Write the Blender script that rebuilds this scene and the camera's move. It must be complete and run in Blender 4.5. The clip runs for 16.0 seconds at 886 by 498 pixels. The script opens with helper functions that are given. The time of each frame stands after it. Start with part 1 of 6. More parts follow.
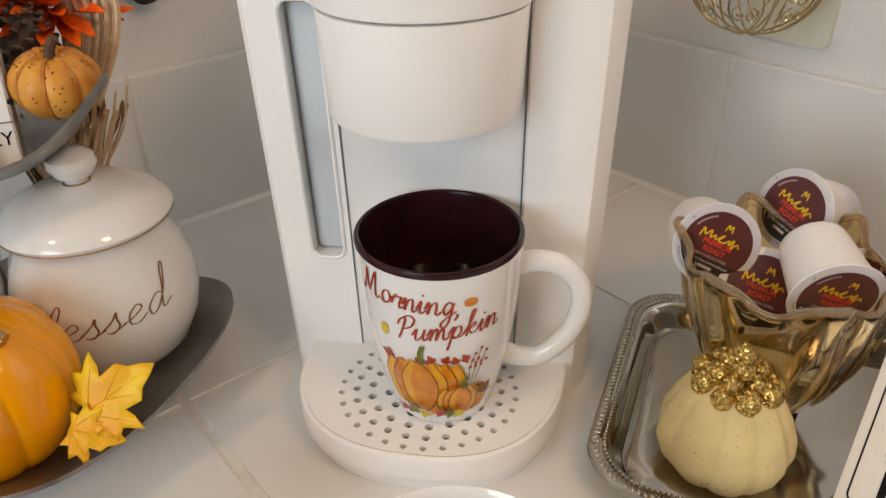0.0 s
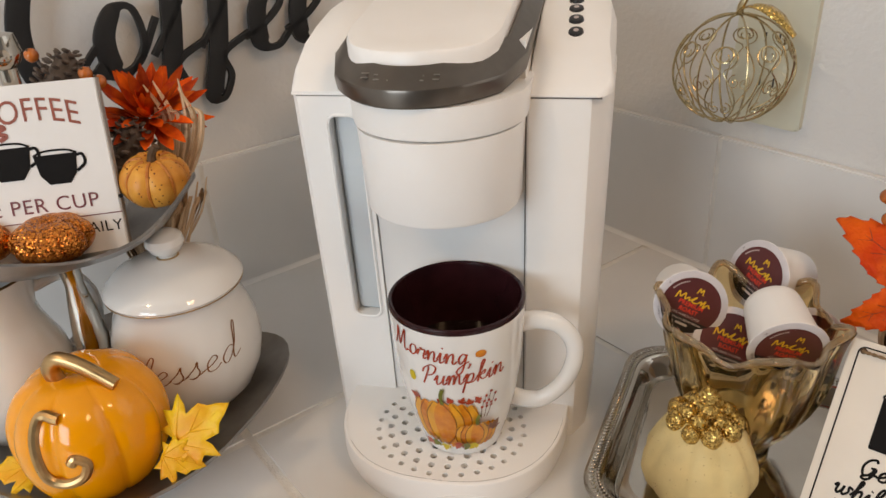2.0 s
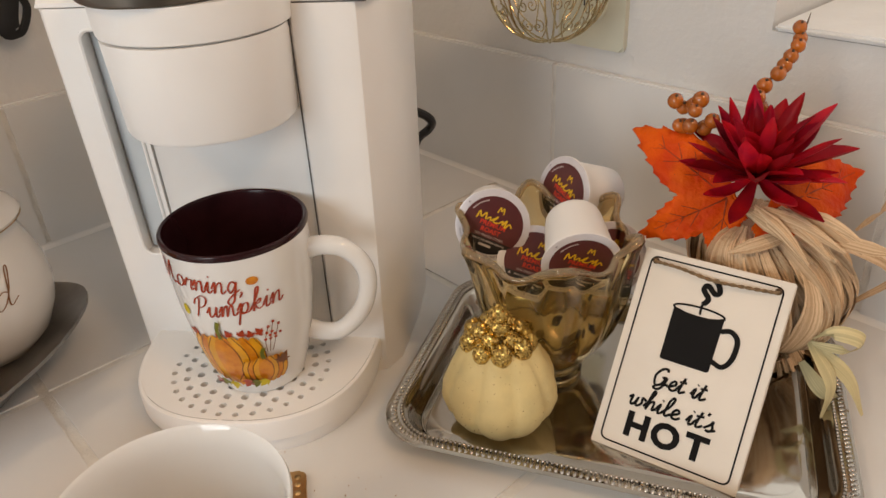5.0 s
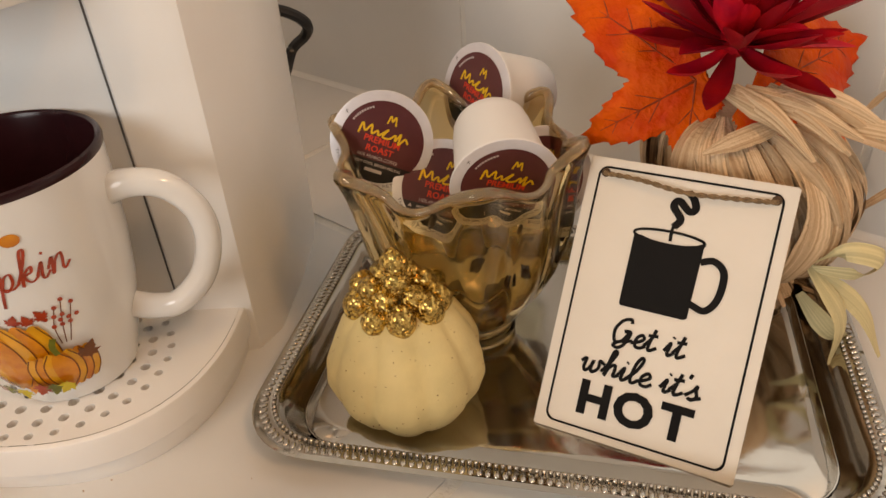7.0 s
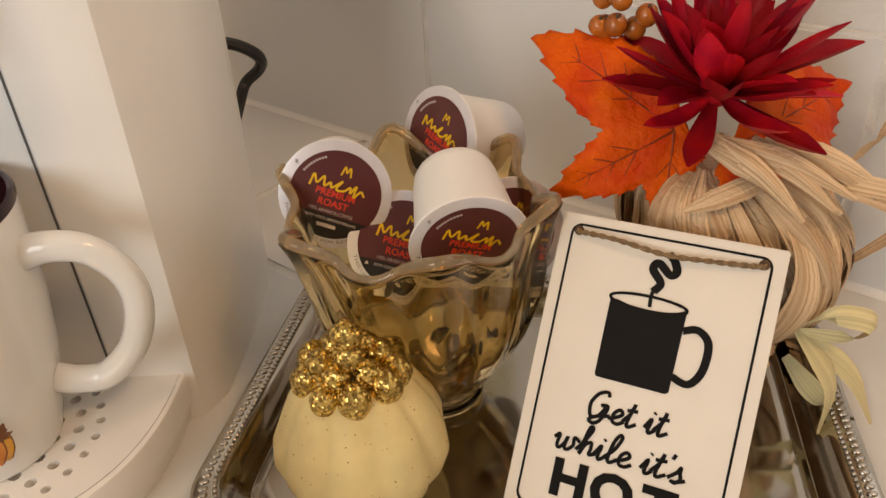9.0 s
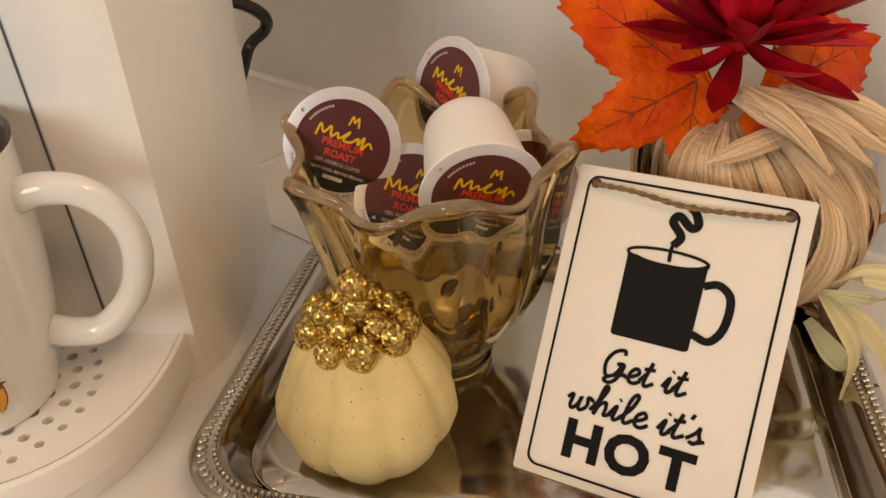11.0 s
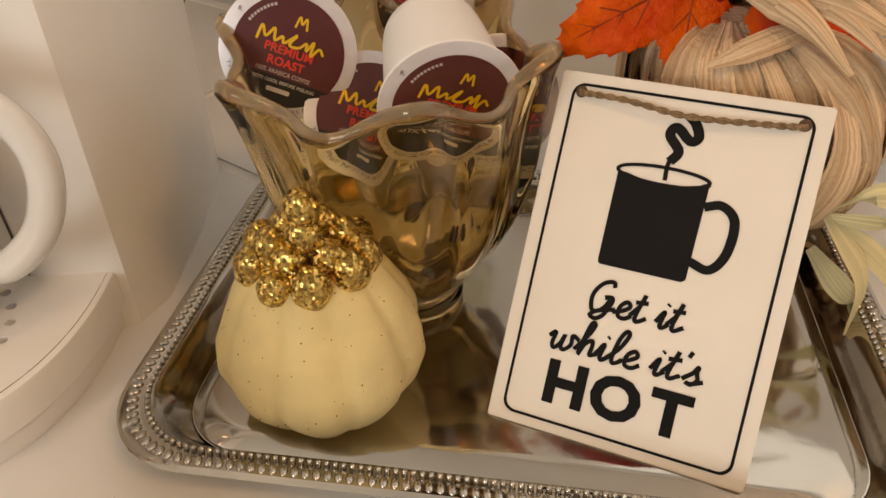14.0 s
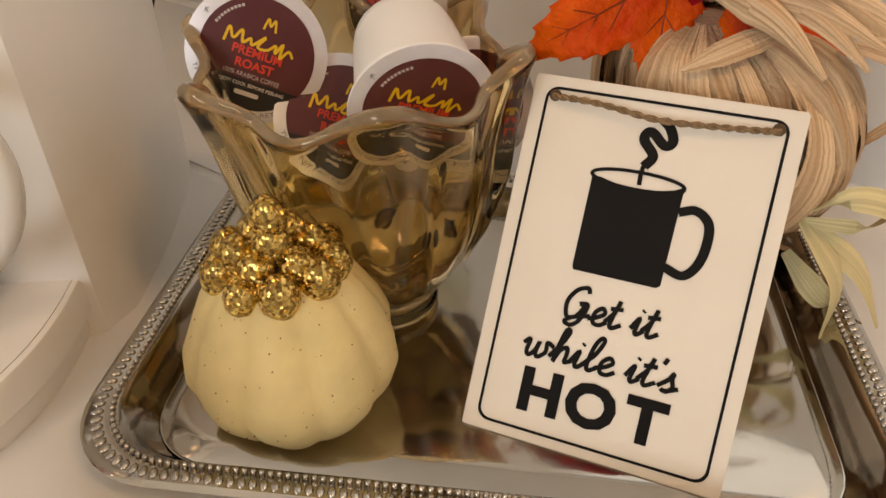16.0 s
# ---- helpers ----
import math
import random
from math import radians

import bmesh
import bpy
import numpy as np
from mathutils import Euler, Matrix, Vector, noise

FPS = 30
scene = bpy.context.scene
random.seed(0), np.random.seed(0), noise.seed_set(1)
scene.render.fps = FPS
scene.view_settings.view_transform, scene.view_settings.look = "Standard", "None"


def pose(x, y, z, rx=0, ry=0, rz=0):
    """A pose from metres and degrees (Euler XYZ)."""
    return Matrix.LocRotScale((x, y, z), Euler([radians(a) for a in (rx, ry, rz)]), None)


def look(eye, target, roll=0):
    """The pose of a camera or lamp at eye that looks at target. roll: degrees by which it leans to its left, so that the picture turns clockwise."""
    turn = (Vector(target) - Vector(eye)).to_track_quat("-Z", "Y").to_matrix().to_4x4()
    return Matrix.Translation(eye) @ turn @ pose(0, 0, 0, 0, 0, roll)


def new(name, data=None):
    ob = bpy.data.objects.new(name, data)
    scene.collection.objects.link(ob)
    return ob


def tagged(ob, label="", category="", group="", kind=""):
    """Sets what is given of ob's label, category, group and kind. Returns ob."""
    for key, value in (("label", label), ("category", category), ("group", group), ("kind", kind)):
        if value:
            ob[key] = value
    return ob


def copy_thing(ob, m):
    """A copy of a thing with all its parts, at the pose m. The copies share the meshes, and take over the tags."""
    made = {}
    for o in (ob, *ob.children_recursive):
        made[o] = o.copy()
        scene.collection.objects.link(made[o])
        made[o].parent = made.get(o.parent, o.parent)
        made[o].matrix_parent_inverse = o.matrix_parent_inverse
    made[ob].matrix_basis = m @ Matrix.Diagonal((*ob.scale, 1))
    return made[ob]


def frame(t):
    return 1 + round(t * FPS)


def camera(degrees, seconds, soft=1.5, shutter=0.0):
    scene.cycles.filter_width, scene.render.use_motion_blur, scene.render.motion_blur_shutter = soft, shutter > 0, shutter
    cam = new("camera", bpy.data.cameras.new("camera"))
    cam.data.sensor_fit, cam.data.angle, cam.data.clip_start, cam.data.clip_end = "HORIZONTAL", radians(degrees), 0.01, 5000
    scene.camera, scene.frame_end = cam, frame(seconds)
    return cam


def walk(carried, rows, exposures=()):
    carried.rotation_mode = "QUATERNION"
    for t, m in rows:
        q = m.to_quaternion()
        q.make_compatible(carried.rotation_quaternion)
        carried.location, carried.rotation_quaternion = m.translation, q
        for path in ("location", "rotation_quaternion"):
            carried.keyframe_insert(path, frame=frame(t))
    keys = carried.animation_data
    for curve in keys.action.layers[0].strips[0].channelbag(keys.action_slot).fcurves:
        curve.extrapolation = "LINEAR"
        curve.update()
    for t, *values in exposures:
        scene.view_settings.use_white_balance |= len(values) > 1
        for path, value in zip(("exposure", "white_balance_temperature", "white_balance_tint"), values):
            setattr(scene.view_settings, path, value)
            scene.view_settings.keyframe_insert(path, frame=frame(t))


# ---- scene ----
cam = camera(62.0, 16.0)
EXPOSURES = [(0.0, -0.24, 7050, 11), (4.2, -0.30, 6950, 11), (6.3, -0.32, 8500, 17), (8.2, -0.24, 8100, 14), (12.0, -0.24, 8700, 16), (16.0, -0.24, 8100, 14)]
PATH = [
    (0, (0.0889, -0.3706, 0.3393), (-0.2213, 1.3068, -0.7048), -1.34),
    (0.5, (0.0979, -0.4108, 0.3587), (-0.2589, 1.2804, -0.6476), -1.93),
    (1, (0.1040, -0.4355, 0.3719), (-0.2888, 1.2658, -0.6034), -2.45),
    (1.5, (0.1132, -0.4422, 0.3872), (-0.3065, 1.2697, -0.5581), -3.00),
    (2, (0.1194, -0.4435, 0.3954), (-0.3092, 1.2778, -0.5284), -3.42),
    (2.5, (0.1507, -0.4581, 0.3895), (-0.2693, 1.2715, -0.5227), -3.53),
    (3, (0.1860, -0.4824, 0.3921), (-0.2078, 1.2584, -0.5105), -3.43),
    (3.5, (0.2007, -0.4863, 0.3920), (-0.1603, 1.2617, -0.5105), -3.19),
    (4, (0.2030, -0.4657, 0.3788), (-0.1273, 1.2849, -0.5302), -3.05),
    (4.2, (0.2054, -0.4565, 0.3748), (-0.1104, 1.2892, -0.5487), -3.00),
    (6.3, (0.2219, -0.3497, 0.2924), (0.0506, 1.3249, -0.7876), -4.73),
    (6.5, (0.2236, -0.3393, 0.2845), (0.0696, 1.3375, -0.7946), -4.84),
    (7, (0.2239, -0.3074, 0.2688), (0.1358, 1.3481, -0.8499), -4.72),
    (7.5, (0.2228, -0.2862, 0.2627), (0.1834, 1.3584, -0.8747), -4.33),
    (8, (0.2259, -0.2763, 0.2642), (0.2160, 1.3796, -0.8574), -3.79),
    (8.2, (0.2267, -0.2716, 0.2670), (0.2270, 1.3900, -0.8462), -3.59),
    (10.3, (0.2297, -0.2705, 0.2692), (0.2089, 1.4193, -0.8004), -3.07),
    (10.5, (0.2275, -0.2724, 0.2632), (0.2116, 1.4165, -0.8080), -2.94),
    (11, (0.2245, -0.2699, 0.2480), (0.2096, 1.4003, -0.8521), -2.92),
    (11.5, (0.2205, -0.2626, 0.2331), (0.2143, 1.3872, -0.8974), -2.90),
    (12, (0.2221, -0.2534, 0.2257), (0.2316, 1.3744, -0.9362), -2.70),
    (12.5, (0.2216, -0.2464, 0.2207), (0.2483, 1.3666, -0.9615), -2.58),
    (13, (0.2232, -0.2462, 0.2185), (0.2693, 1.3592, -0.9734), -2.23),
    (13.5, (0.2236, -0.2470, 0.2139), (0.2817, 1.3573, -0.9790), -1.96),
    (14, (0.2250, -0.2449, 0.2168), (0.2908, 1.3513, -0.9865), -1.82),
    (14.5, (0.2260, -0.2427, 0.2136), (0.3060, 1.3467, -0.9978), -1.64),
    (15, (0.2267, -0.2427, 0.2173), (0.3246, 1.3515, -0.9864), -1.22),
    (15.5, (0.2273, -0.2391, 0.2195), (0.3341, 1.3557, -0.9826), -1.07),
    (16, (0.2286, -0.2400, 0.2161), (0.3430, 1.3509, -0.9906), -1.04),
]
walk(cam, [(t, look(eye, target, roll)) for t, eye, target, roll in PATH], exposures=EXPOSURES)

# ---- world and lights ----
world = bpy.data.worlds.new("room_world")
scene.world = world
world.use_nodes = True
world.node_tree.nodes["Background"].inputs[0].default_value = (0.75, 0.85, 1.0, 1)
world.node_tree.nodes["Background"].inputs[1].default_value = 0.05


def lamp(name, eye, target, power, colour, sx, sy, label):
    data = bpy.data.lights.new(name, "AREA")
    data.shape, data.size, data.size_y, data.energy, data.color = "RECTANGLE", sx, sy, power, colour
    ob = new(name, data)
    ob.matrix_world = look(eye, target)
    tagged(ob, label, "light", kind="structure")
    return ob


lamp("ceiling_lamp", (-0.75, -1.15, 1.42), (0.0, 0.0, 0.1), 5.2, (1.0, 0.74, 0.48), 0.16, 0.16, "warm white ceiling lamp over the kitchen floor")
lamp("kitchen_lamp", (1.0, -0.85, 1.42), (0.25, 0.0, 0.0), 7.4, (1.0, 0.64, 0.36), 0.30, 0.30, "warm white ceiling lamp near the window side")
lamp("window_light", (-0.66, -1.62, 0.56), (-0.05, 0.05, 0.12), 17.5, (0.74, 0.87, 1.0), 0.75, 0.8, "cool daylight from the kitchen window")

lamp("recess_window_light", (0.827, -0.056, 0.70), (0.184, -0.822, 0.60), 1.8, (0.74, 0.87, 1.0), 0.95, 0.85, "cool daylight from the window in the wall recess")


# ---- materials ----
def mat(name, colour, rough=0.5, metal=0.0, vary=0.12, scale=40.0, bump=0.0, bump_scale=200.0, coat=0.0, spec=0.5, colour2=None, trans=0.0, ior=1.45, random=0.0, sss=0.0, stretch=None):
    m = bpy.data.materials.new(name)
    m.use_nodes = True
    nt = m.node_tree
    b = nt.nodes["Principled BSDF"]
    b.inputs["Roughness"].default_value = rough
    b.inputs["Metallic"].default_value = metal
    b.inputs["Coat Weight"].default_value = coat
    b.inputs["Specular IOR Level"].default_value = spec
    b.inputs["Transmission Weight"].default_value = trans
    b.inputs["IOR"].default_value = ior
    if sss:
        b.inputs["Subsurface Weight"].default_value = sss
        b.inputs["Subsurface Radius"].default_value = (0.01, 0.006, 0.004)
    tex = nt.nodes.new("ShaderNodeTexCoord")
    n1 = nt.nodes.new("ShaderNodeTexNoise")
    n1.inputs["Scale"].default_value, n1.inputs["Detail"].default_value = scale, 6.0
    if stretch:
        grain = nt.nodes.new("ShaderNodeMapping")
        grain.inputs["Scale"].default_value = stretch
        nt.links.new(tex.outputs["UV"], grain.inputs["Vector"])
        nt.links.new(grain.outputs["Vector"], n1.inputs["Vector"])
    else:
        nt.links.new(tex.outputs["Object"], n1.inputs["Vector"])
    ramp = nt.nodes.new("ShaderNodeValToRGB")
    c2 = colour2 or tuple(c * (1 - vary) for c in colour)
    ramp.color_ramp.elements[0].position, ramp.color_ramp.elements[0].color = 0.35, (*c2, 1)
    ramp.color_ramp.elements[1].position, ramp.color_ramp.elements[1].color = 0.65, (*colour, 1)
    nt.links.new(n1.outputs["Fac"], ramp.inputs["Fac"])
    out = ramp.outputs["Color"]
    if random:
        info = nt.nodes.new("ShaderNodeNewGeometry")
        hsv = nt.nodes.new("ShaderNodeHueSaturation")
        mp = nt.nodes.new("ShaderNodeMapRange")
        mp.inputs["To Min"].default_value, mp.inputs["To Max"].default_value = 1 - random, 1 + random
        nt.links.new(info.outputs["Random Per Island"], mp.inputs["Value"])
        nt.links.new(mp.outputs["Result"], hsv.inputs["Value"])
        nt.links.new(out, hsv.inputs["Color"])
        out = hsv.outputs["Color"]
    nt.links.new(out, b.inputs["Base Color"])
    n3 = nt.nodes.new("ShaderNodeTexNoise")
    n3.inputs["Scale"].default_value, n3.inputs["Detail"].default_value = scale * 0.3, 4.0
    nt.links.new(tex.outputs["Object"], n3.inputs["Vector"])
    mr = nt.nodes.new("ShaderNodeMapRange")
    mr.inputs["To Min"].default_value, mr.inputs["To Max"].default_value = max(0.02, rough * 0.8), min(1.0, rough * 1.2)
    nt.links.new(n3.outputs["Fac"], mr.inputs["Value"])
    nt.links.new(mr.outputs["Result"], b.inputs["Roughness"])
    if bump:
        n2 = nt.nodes.new("ShaderNodeTexNoise")
        n2.inputs["Scale"].default_value, n2.inputs["Detail"].default_value = bump_scale, 3.0
        nt.links.new(tex.outputs["Object"], n2.inputs["Vector"])
        bp = nt.nodes.new("ShaderNodeBump")
        bp.inputs["Strength"].default_value, bp.inputs["Distance"].default_value = bump, 0.002
        nt.links.new(n2.outputs["Fac"], bp.inputs["Height"])
        nt.links.new(bp.outputs["Normal"], b.inputs["Normal"])
    return m


def glitter(name, c1, c2, scale=700.0):
    """Flakes: small cells, each with its own tilt and shade."""
    m = mat(name, c1, 0.22, 0.9)
    nt = m.node_tree
    b = nt.nodes["Principled BSDF"]
    tex = nt.nodes.new("ShaderNodeTexCoord")
    vo = nt.nodes.new("ShaderNodeTexVoronoi")
    vo.inputs["Scale"].default_value = scale
    nt.links.new(tex.outputs["Object"], vo.inputs["Vector"])
    sep = nt.nodes.new("ShaderNodeSeparateColor")
    nt.links.new(vo.outputs["Color"], sep.inputs["Color"])
    mix = nt.nodes.new("ShaderNodeValToRGB")
    mix.color_ramp.elements[0].color, mix.color_ramp.elements[1].color = (*c2, 1), (*c1, 1)
    nt.links.new(sep.outputs["Red"], mix.inputs["Fac"])
    nt.links.new(mix.outputs["Color"], b.inputs["Base Color"])
    geo = nt.nodes.new("ShaderNodeNewGeometry")
    sub = nt.nodes.new("ShaderNodeVectorMath")
    sub.operation = "SUBTRACT"
    sub.inputs[1].default_value = (0.5, 0.5, 0.5)
    nt.links.new(vo.outputs["Color"], sub.inputs[0])
    sc = nt.nodes.new("ShaderNodeVectorMath")
    sc.operation = "SCALE"
    sc.inputs["Scale"].default_value = 1.1
    nt.links.new(sub.outputs[0], sc.inputs[0])
    add = nt.nodes.new("ShaderNodeVectorMath")
    nt.links.new(geo.outputs["Normal"], add.inputs[0])
    nt.links.new(sc.outputs[0], add.inputs[1])
    nrm = nt.nodes.new("ShaderNodeVectorMath")
    nrm.operation = "NORMALIZE"
    nt.links.new(add.outputs[0], nrm.inputs[0])
    nt.links.new(nrm.outputs[0], b.inputs["Normal"])
    return m


M = {
    "paint": mat("wall_paint", (0.74, 0.74, 0.735), 0.75, vary=0.04, scale=8, bump=0.55, bump_scale=170),
    "tile": mat("white_tile", (0.77, 0.775, 0.775), 0.24, vary=0.05, scale=9, bump=0.10, bump_scale=22),
    "caulk": mat("white_caulk", (0.85, 0.85, 0.84), 0.5, vary=0.05, scale=30),
    "grout": mat("white_grout", (0.82, 0.81, 0.78), 0.85, vary=0.15, scale=60, bump=0.4, bump_scale=600),
    "plastic": mat("white_plastic", (0.89, 0.88, 0.865), 0.33, vary=0.03, scale=20, bump=0.03, bump_scale=900),
    "plastic_seam": mat("seam_shadow_grey", (0.12, 0.11, 0.11), 0.7),
    "pewter": mat("dark_pewter", (0.15, 0.132, 0.115), 0.30, 0.85, scale=120, vary=0.1),
    "chrome_letters": mat("chrome_letters", (0.36, 0.34, 0.32), 0.38, 1.0),
    "water_tank": mat("smoky_tank", (0.55, 0.60, 0.63), 0.12, vary=0.08, scale=15, coat=0.4),
    "black": mat("black_plastic", (0.02, 0.02, 0.022), 0.35, vary=0.2),
    "matt_black": mat("matt_black", (0.012, 0.012, 0.013), 0.55, vary=0.2, bump=0.1, bump_scale=400),
    "ceramic": mat("white_ceramic", (0.80, 0.79, 0.77), 0.10, vary=0.03, scale=15, coat=0.5),
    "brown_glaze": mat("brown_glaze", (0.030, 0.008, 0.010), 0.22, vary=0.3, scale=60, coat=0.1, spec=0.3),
    "coffee": mat("coffee", (0.012, 0.006, 0.005), 0.05),
    "orange_glaze": mat("orange_glaze", (0.95, 0.37, 0.002), 0.13, vary=0.12, scale=18, coat=0.2),
    "orange_bowl": mat("orange_bowl_glaze", (0.80, 0.21, 0.015), 0.15, vary=0.1, scale=18, coat=0.5),
    "gold": mat("brushed_gold", (0.55, 0.36, 0.17), 0.3, 1.0, scale=150, vary=0.2),
    "gold_line": mat("rose_gold_print", (0.30, 0.135, 0.06), 0.35, 0.5),
    "gold_wire": mat("gold_wire", (0.60, 0.50, 0.30), 0.25, 1.0, scale=200, vary=0.25),
    "silver": mat("silver_tray", (0.52, 0.485, 0.43), 0.10, 1.0, scale=30, vary=0.1, bump=0.04, bump_scale=90),
    "silver_rim": mat("silver_beads", (0.58, 0.55, 0.51), 0.22, 1.0, scale=200, vary=0.25),
    "tier": mat("pewter_tier", (0.34, 0.33, 0.32), 0.30, 0.9, scale=60, vary=0.18, bump=0.05, bump_scale=120),
    "sign_white": mat("painted_white_wood", (0.80, 0.74, 0.66), 0.55, vary=0.05, scale=25, bump=0.06, bump_scale=250),
    "sign_cool": mat("painted_board_white", (0.80, 0.79, 0.78), 0.5, vary=0.04, scale=25, bump=0.05, bump_scale=250),
    "sign_edge": mat("grey_wood_edge", (0.38, 0.34, 0.31), 0.7, vary=0.3, scale=90, bump=0.2),
    "ink": mat("black_ink", (0.010, 0.009, 0.009), 0.7, vary=0.2, spec=0.15),
    "rust": mat("rust_ink", (0.33, 0.085, 0.05), 0.5, vary=0.25, scale=300),
    "maroon_ink": mat("maroon_ink", (0.20, 0.05, 0.06), 0.5, vary=0.2, scale=300),
    "twine": mat("jute_twine", (0.34, 0.22, 0.12), 0.9, vary=0.45, scale=500, bump=0.6, bump_scale=1500),
    "cream": mat("cream_pumpkin_paint", (0.80, 0.66, 0.33), 0.55, vary=0.16, scale=45, bump=0.12, bump_scale=260),
    "gold_glitter": glitter("gold_glitter", (0.95, 0.68, 0.22), (0.28, 0.17, 0.05), 900),
    "orange_glitter": glitter("orange_glitter", (0.95, 0.36, 0.07), (0.28, 0.06, 0.01), 1000),
    "amber": mat("amber_glass", (0.95, 0.81, 0.53), 0.02, colour2=(0.92, 0.70, 0.33), scale=22, trans=1.0, ior=1.34, bump=0.05, bump_scale=45),
    "amber_rim": mat("amber_rim_glass", (0.86, 0.72, 0.52), 0.04, colour2=(0.66, 0.47, 0.26), scale=70, trans=0.80, ior=1.36, coat=0.6),
    "fleck": mat("dark_fleck", (0.035, 0.016, 0.008), 0.3, vary=0.3, scale=300),
    "pod": mat("pod_plastic", (0.82, 0.80, 0.78), 0.38, vary=0.02, scale=30),
    "pod_lid": mat("pod_foil_rim", (0.66, 0.63, 0.66), 0.35, 0.15, vary=0.06, scale=200),
    "pod_print": mat("pod_maroon_print", (0.105, 0.022, 0.024), 0.35, vary=0.12, scale=120, coat=0.2),
    "pod_black": mat("pod_black_print", (0.015, 0.012, 0.012), 0.35),
    "yellow_ink": mat("yellow_ink", (0.78, 0.47, 0.02), 0.45),
    "red_ink": mat("red_ink", (0.70, 0.045, 0.02), 0.45),
    "pale_ink": mat("pale_ink", (0.55, 0.47, 0.45), 0.5),
    "grey_ink": mat("grey_ink", (0.16, 0.14, 0.16), 0.5),
    "straw": mat("straw", (0.78, 0.58, 0.38), 0.7, colour2=(0.46, 0.28, 0.15), scale=1.0, stretch=(9.0, 0.45, 1.0), bump=0.5, bump_scale=500, random=0.22),
    "husk": mat("pale_husk", (0.74, 0.64, 0.36), 0.6, vary=0.28, scale=1.0, stretch=(7.0, 0.4, 1.0), bump=0.3, bump_scale=400, random=0.2),
    "berry_green": mat("green_heart", (0.35, 0.30, 0.03), 0.6, vary=0.3, scale=200, bump=0.4, bump_scale=900),
    "petal_red": mat("red_petal", (0.56, 0.010, 0.016), 0.5, colour2=(0.30, 0.003, 0.022), spec=0.25, scale=45, bump=0.15, bump_scale=300, random=0.45),
    "leaf_orange": mat("orange_leaf", (0.80, 0.125, 0.006), 0.6, colour2=(0.58, 0.034, 0.004), scale=38, bump=0.8, bump_scale=260, spec=0.2),
    "leaf_vein": mat("leaf_vein", (0.32, 0.045, 0.01), 0.6),
    "petal_orange": mat("orange_petal", (0.82, 0.13, 0.006), 0.6, spec=0.2, colour2=(0.42, 0.035, 0.006), scale=60, random=0.4),
    "leaf_yellow": mat("yellow_leaf", (0.88, 0.70, 0.015), 0.5, colour2=(0.80, 0.33, 0.010), scale=26, bump=0.25, bump_scale=180),
    "berry": mat("orange_berry", (0.48, 0.13, 0.018), 0.25, colour2=(0.26, 0.07, 0.015), scale=90, coat=0.4, random=0.35),
    "stem": mat("brown_stem", (0.13, 0.075, 0.04), 0.8, vary=0.4, scale=200, bump=0.4),
    "gourd": mat("speckled_gourd", (0.74, 0.36, 0.06), 0.42, colour2=(0.62, 0.24, 0.03), scale=60),
    "gourd_dot": mat("gourd_speck", (0.22, 0.055, 0.01), 0.5),
    "gourd_stripe": mat("gourd_stripe", (0.42, 0.12, 0.02), 0.45, colour2=(0.62, 0.26, 0.04), scale=140),
    "cone": mat("pine_cone", (0.16, 0.125, 0.105), 0.85, vary=0.45, scale=120, bump=0.5),
    "plate": mat("switch_plate", (0.66, 0.66, 0.55), 0.35, vary=0.03),
    "print_orange": mat("print_orange", (0.72, 0.26, 0.012), 0.22, colour2=(0.55, 0.15, 0.006), scale=120, coat=0.4),
    "print_amber": mat("print_amber", (0.80, 0.36, 0.02), 0.22, vary=0.2, scale=120, coat=0.4),
    "print_brown": mat("print_brown", (0.18, 0.05, 0.008), 0.25),
    "print_green": mat("print_green", (0.16, 0.17, 0.02), 0.25, vary=0.3, scale=200),
    "print_red": mat("print_red", (0.42, 0.045, 0.015), 0.22, vary=0.3, scale=200, coat=0.4),
    "print_yellow": mat("print_yellow", (0.62, 0.47, 0.02), 0.22, vary=0.2, scale=200),
    "wood": mat("cabinet_white", (0.7, 0.69, 0.66), 0.5),
    "floor": mat("room_floor", (0.28, 0.20, 0.13), 0.45, vary=0.3, scale=6),
    "ceiling": mat("room_ceiling", (0.8, 0.79, 0.77), 0.9, bump=0.2),
    "sill": mat("white_sill", (0.8, 0.81, 0.81), 0.5, vary=0.05, scale=20, bump=0.2, bump_scale=120),
    "crumb": mat("crumb", (0.45, 0.24, 0.07), 0.8),
}


# ---- mesh helpers ----
def mesh_of(name, bm, material, smooth=True):
    me = bpy.data.meshes.new(name)
    bmesh.ops.recalc_face_normals(bm, faces=bm.faces[:])
    bm.to_mesh(me)
    bm.free()
    for p in me.polygons:
        p.use_smooth = smooth
    me.materials.append(M[material])
    return me


def part(name, bm, material, parent=None, label="", smooth=True, at=None, angle=35):
    ob = new(name, mesh_of(name, bm, material, smooth))
    if smooth and angle:
        ob.data.set_sharp_from_angle(angle=radians(angle))
    if parent:
        ob.parent = parent
    if at is not None:
        ob.matrix_local = at
    if label:
        tagged(ob, label)
    return ob


def thing(name, label, category, m=None, group="", kind=""):
    ob = new(name)
    ob.empty_display_size = 0.02
    if m is not None:
        ob.matrix_world = m
    return tagged(ob, label, category, group, kind)


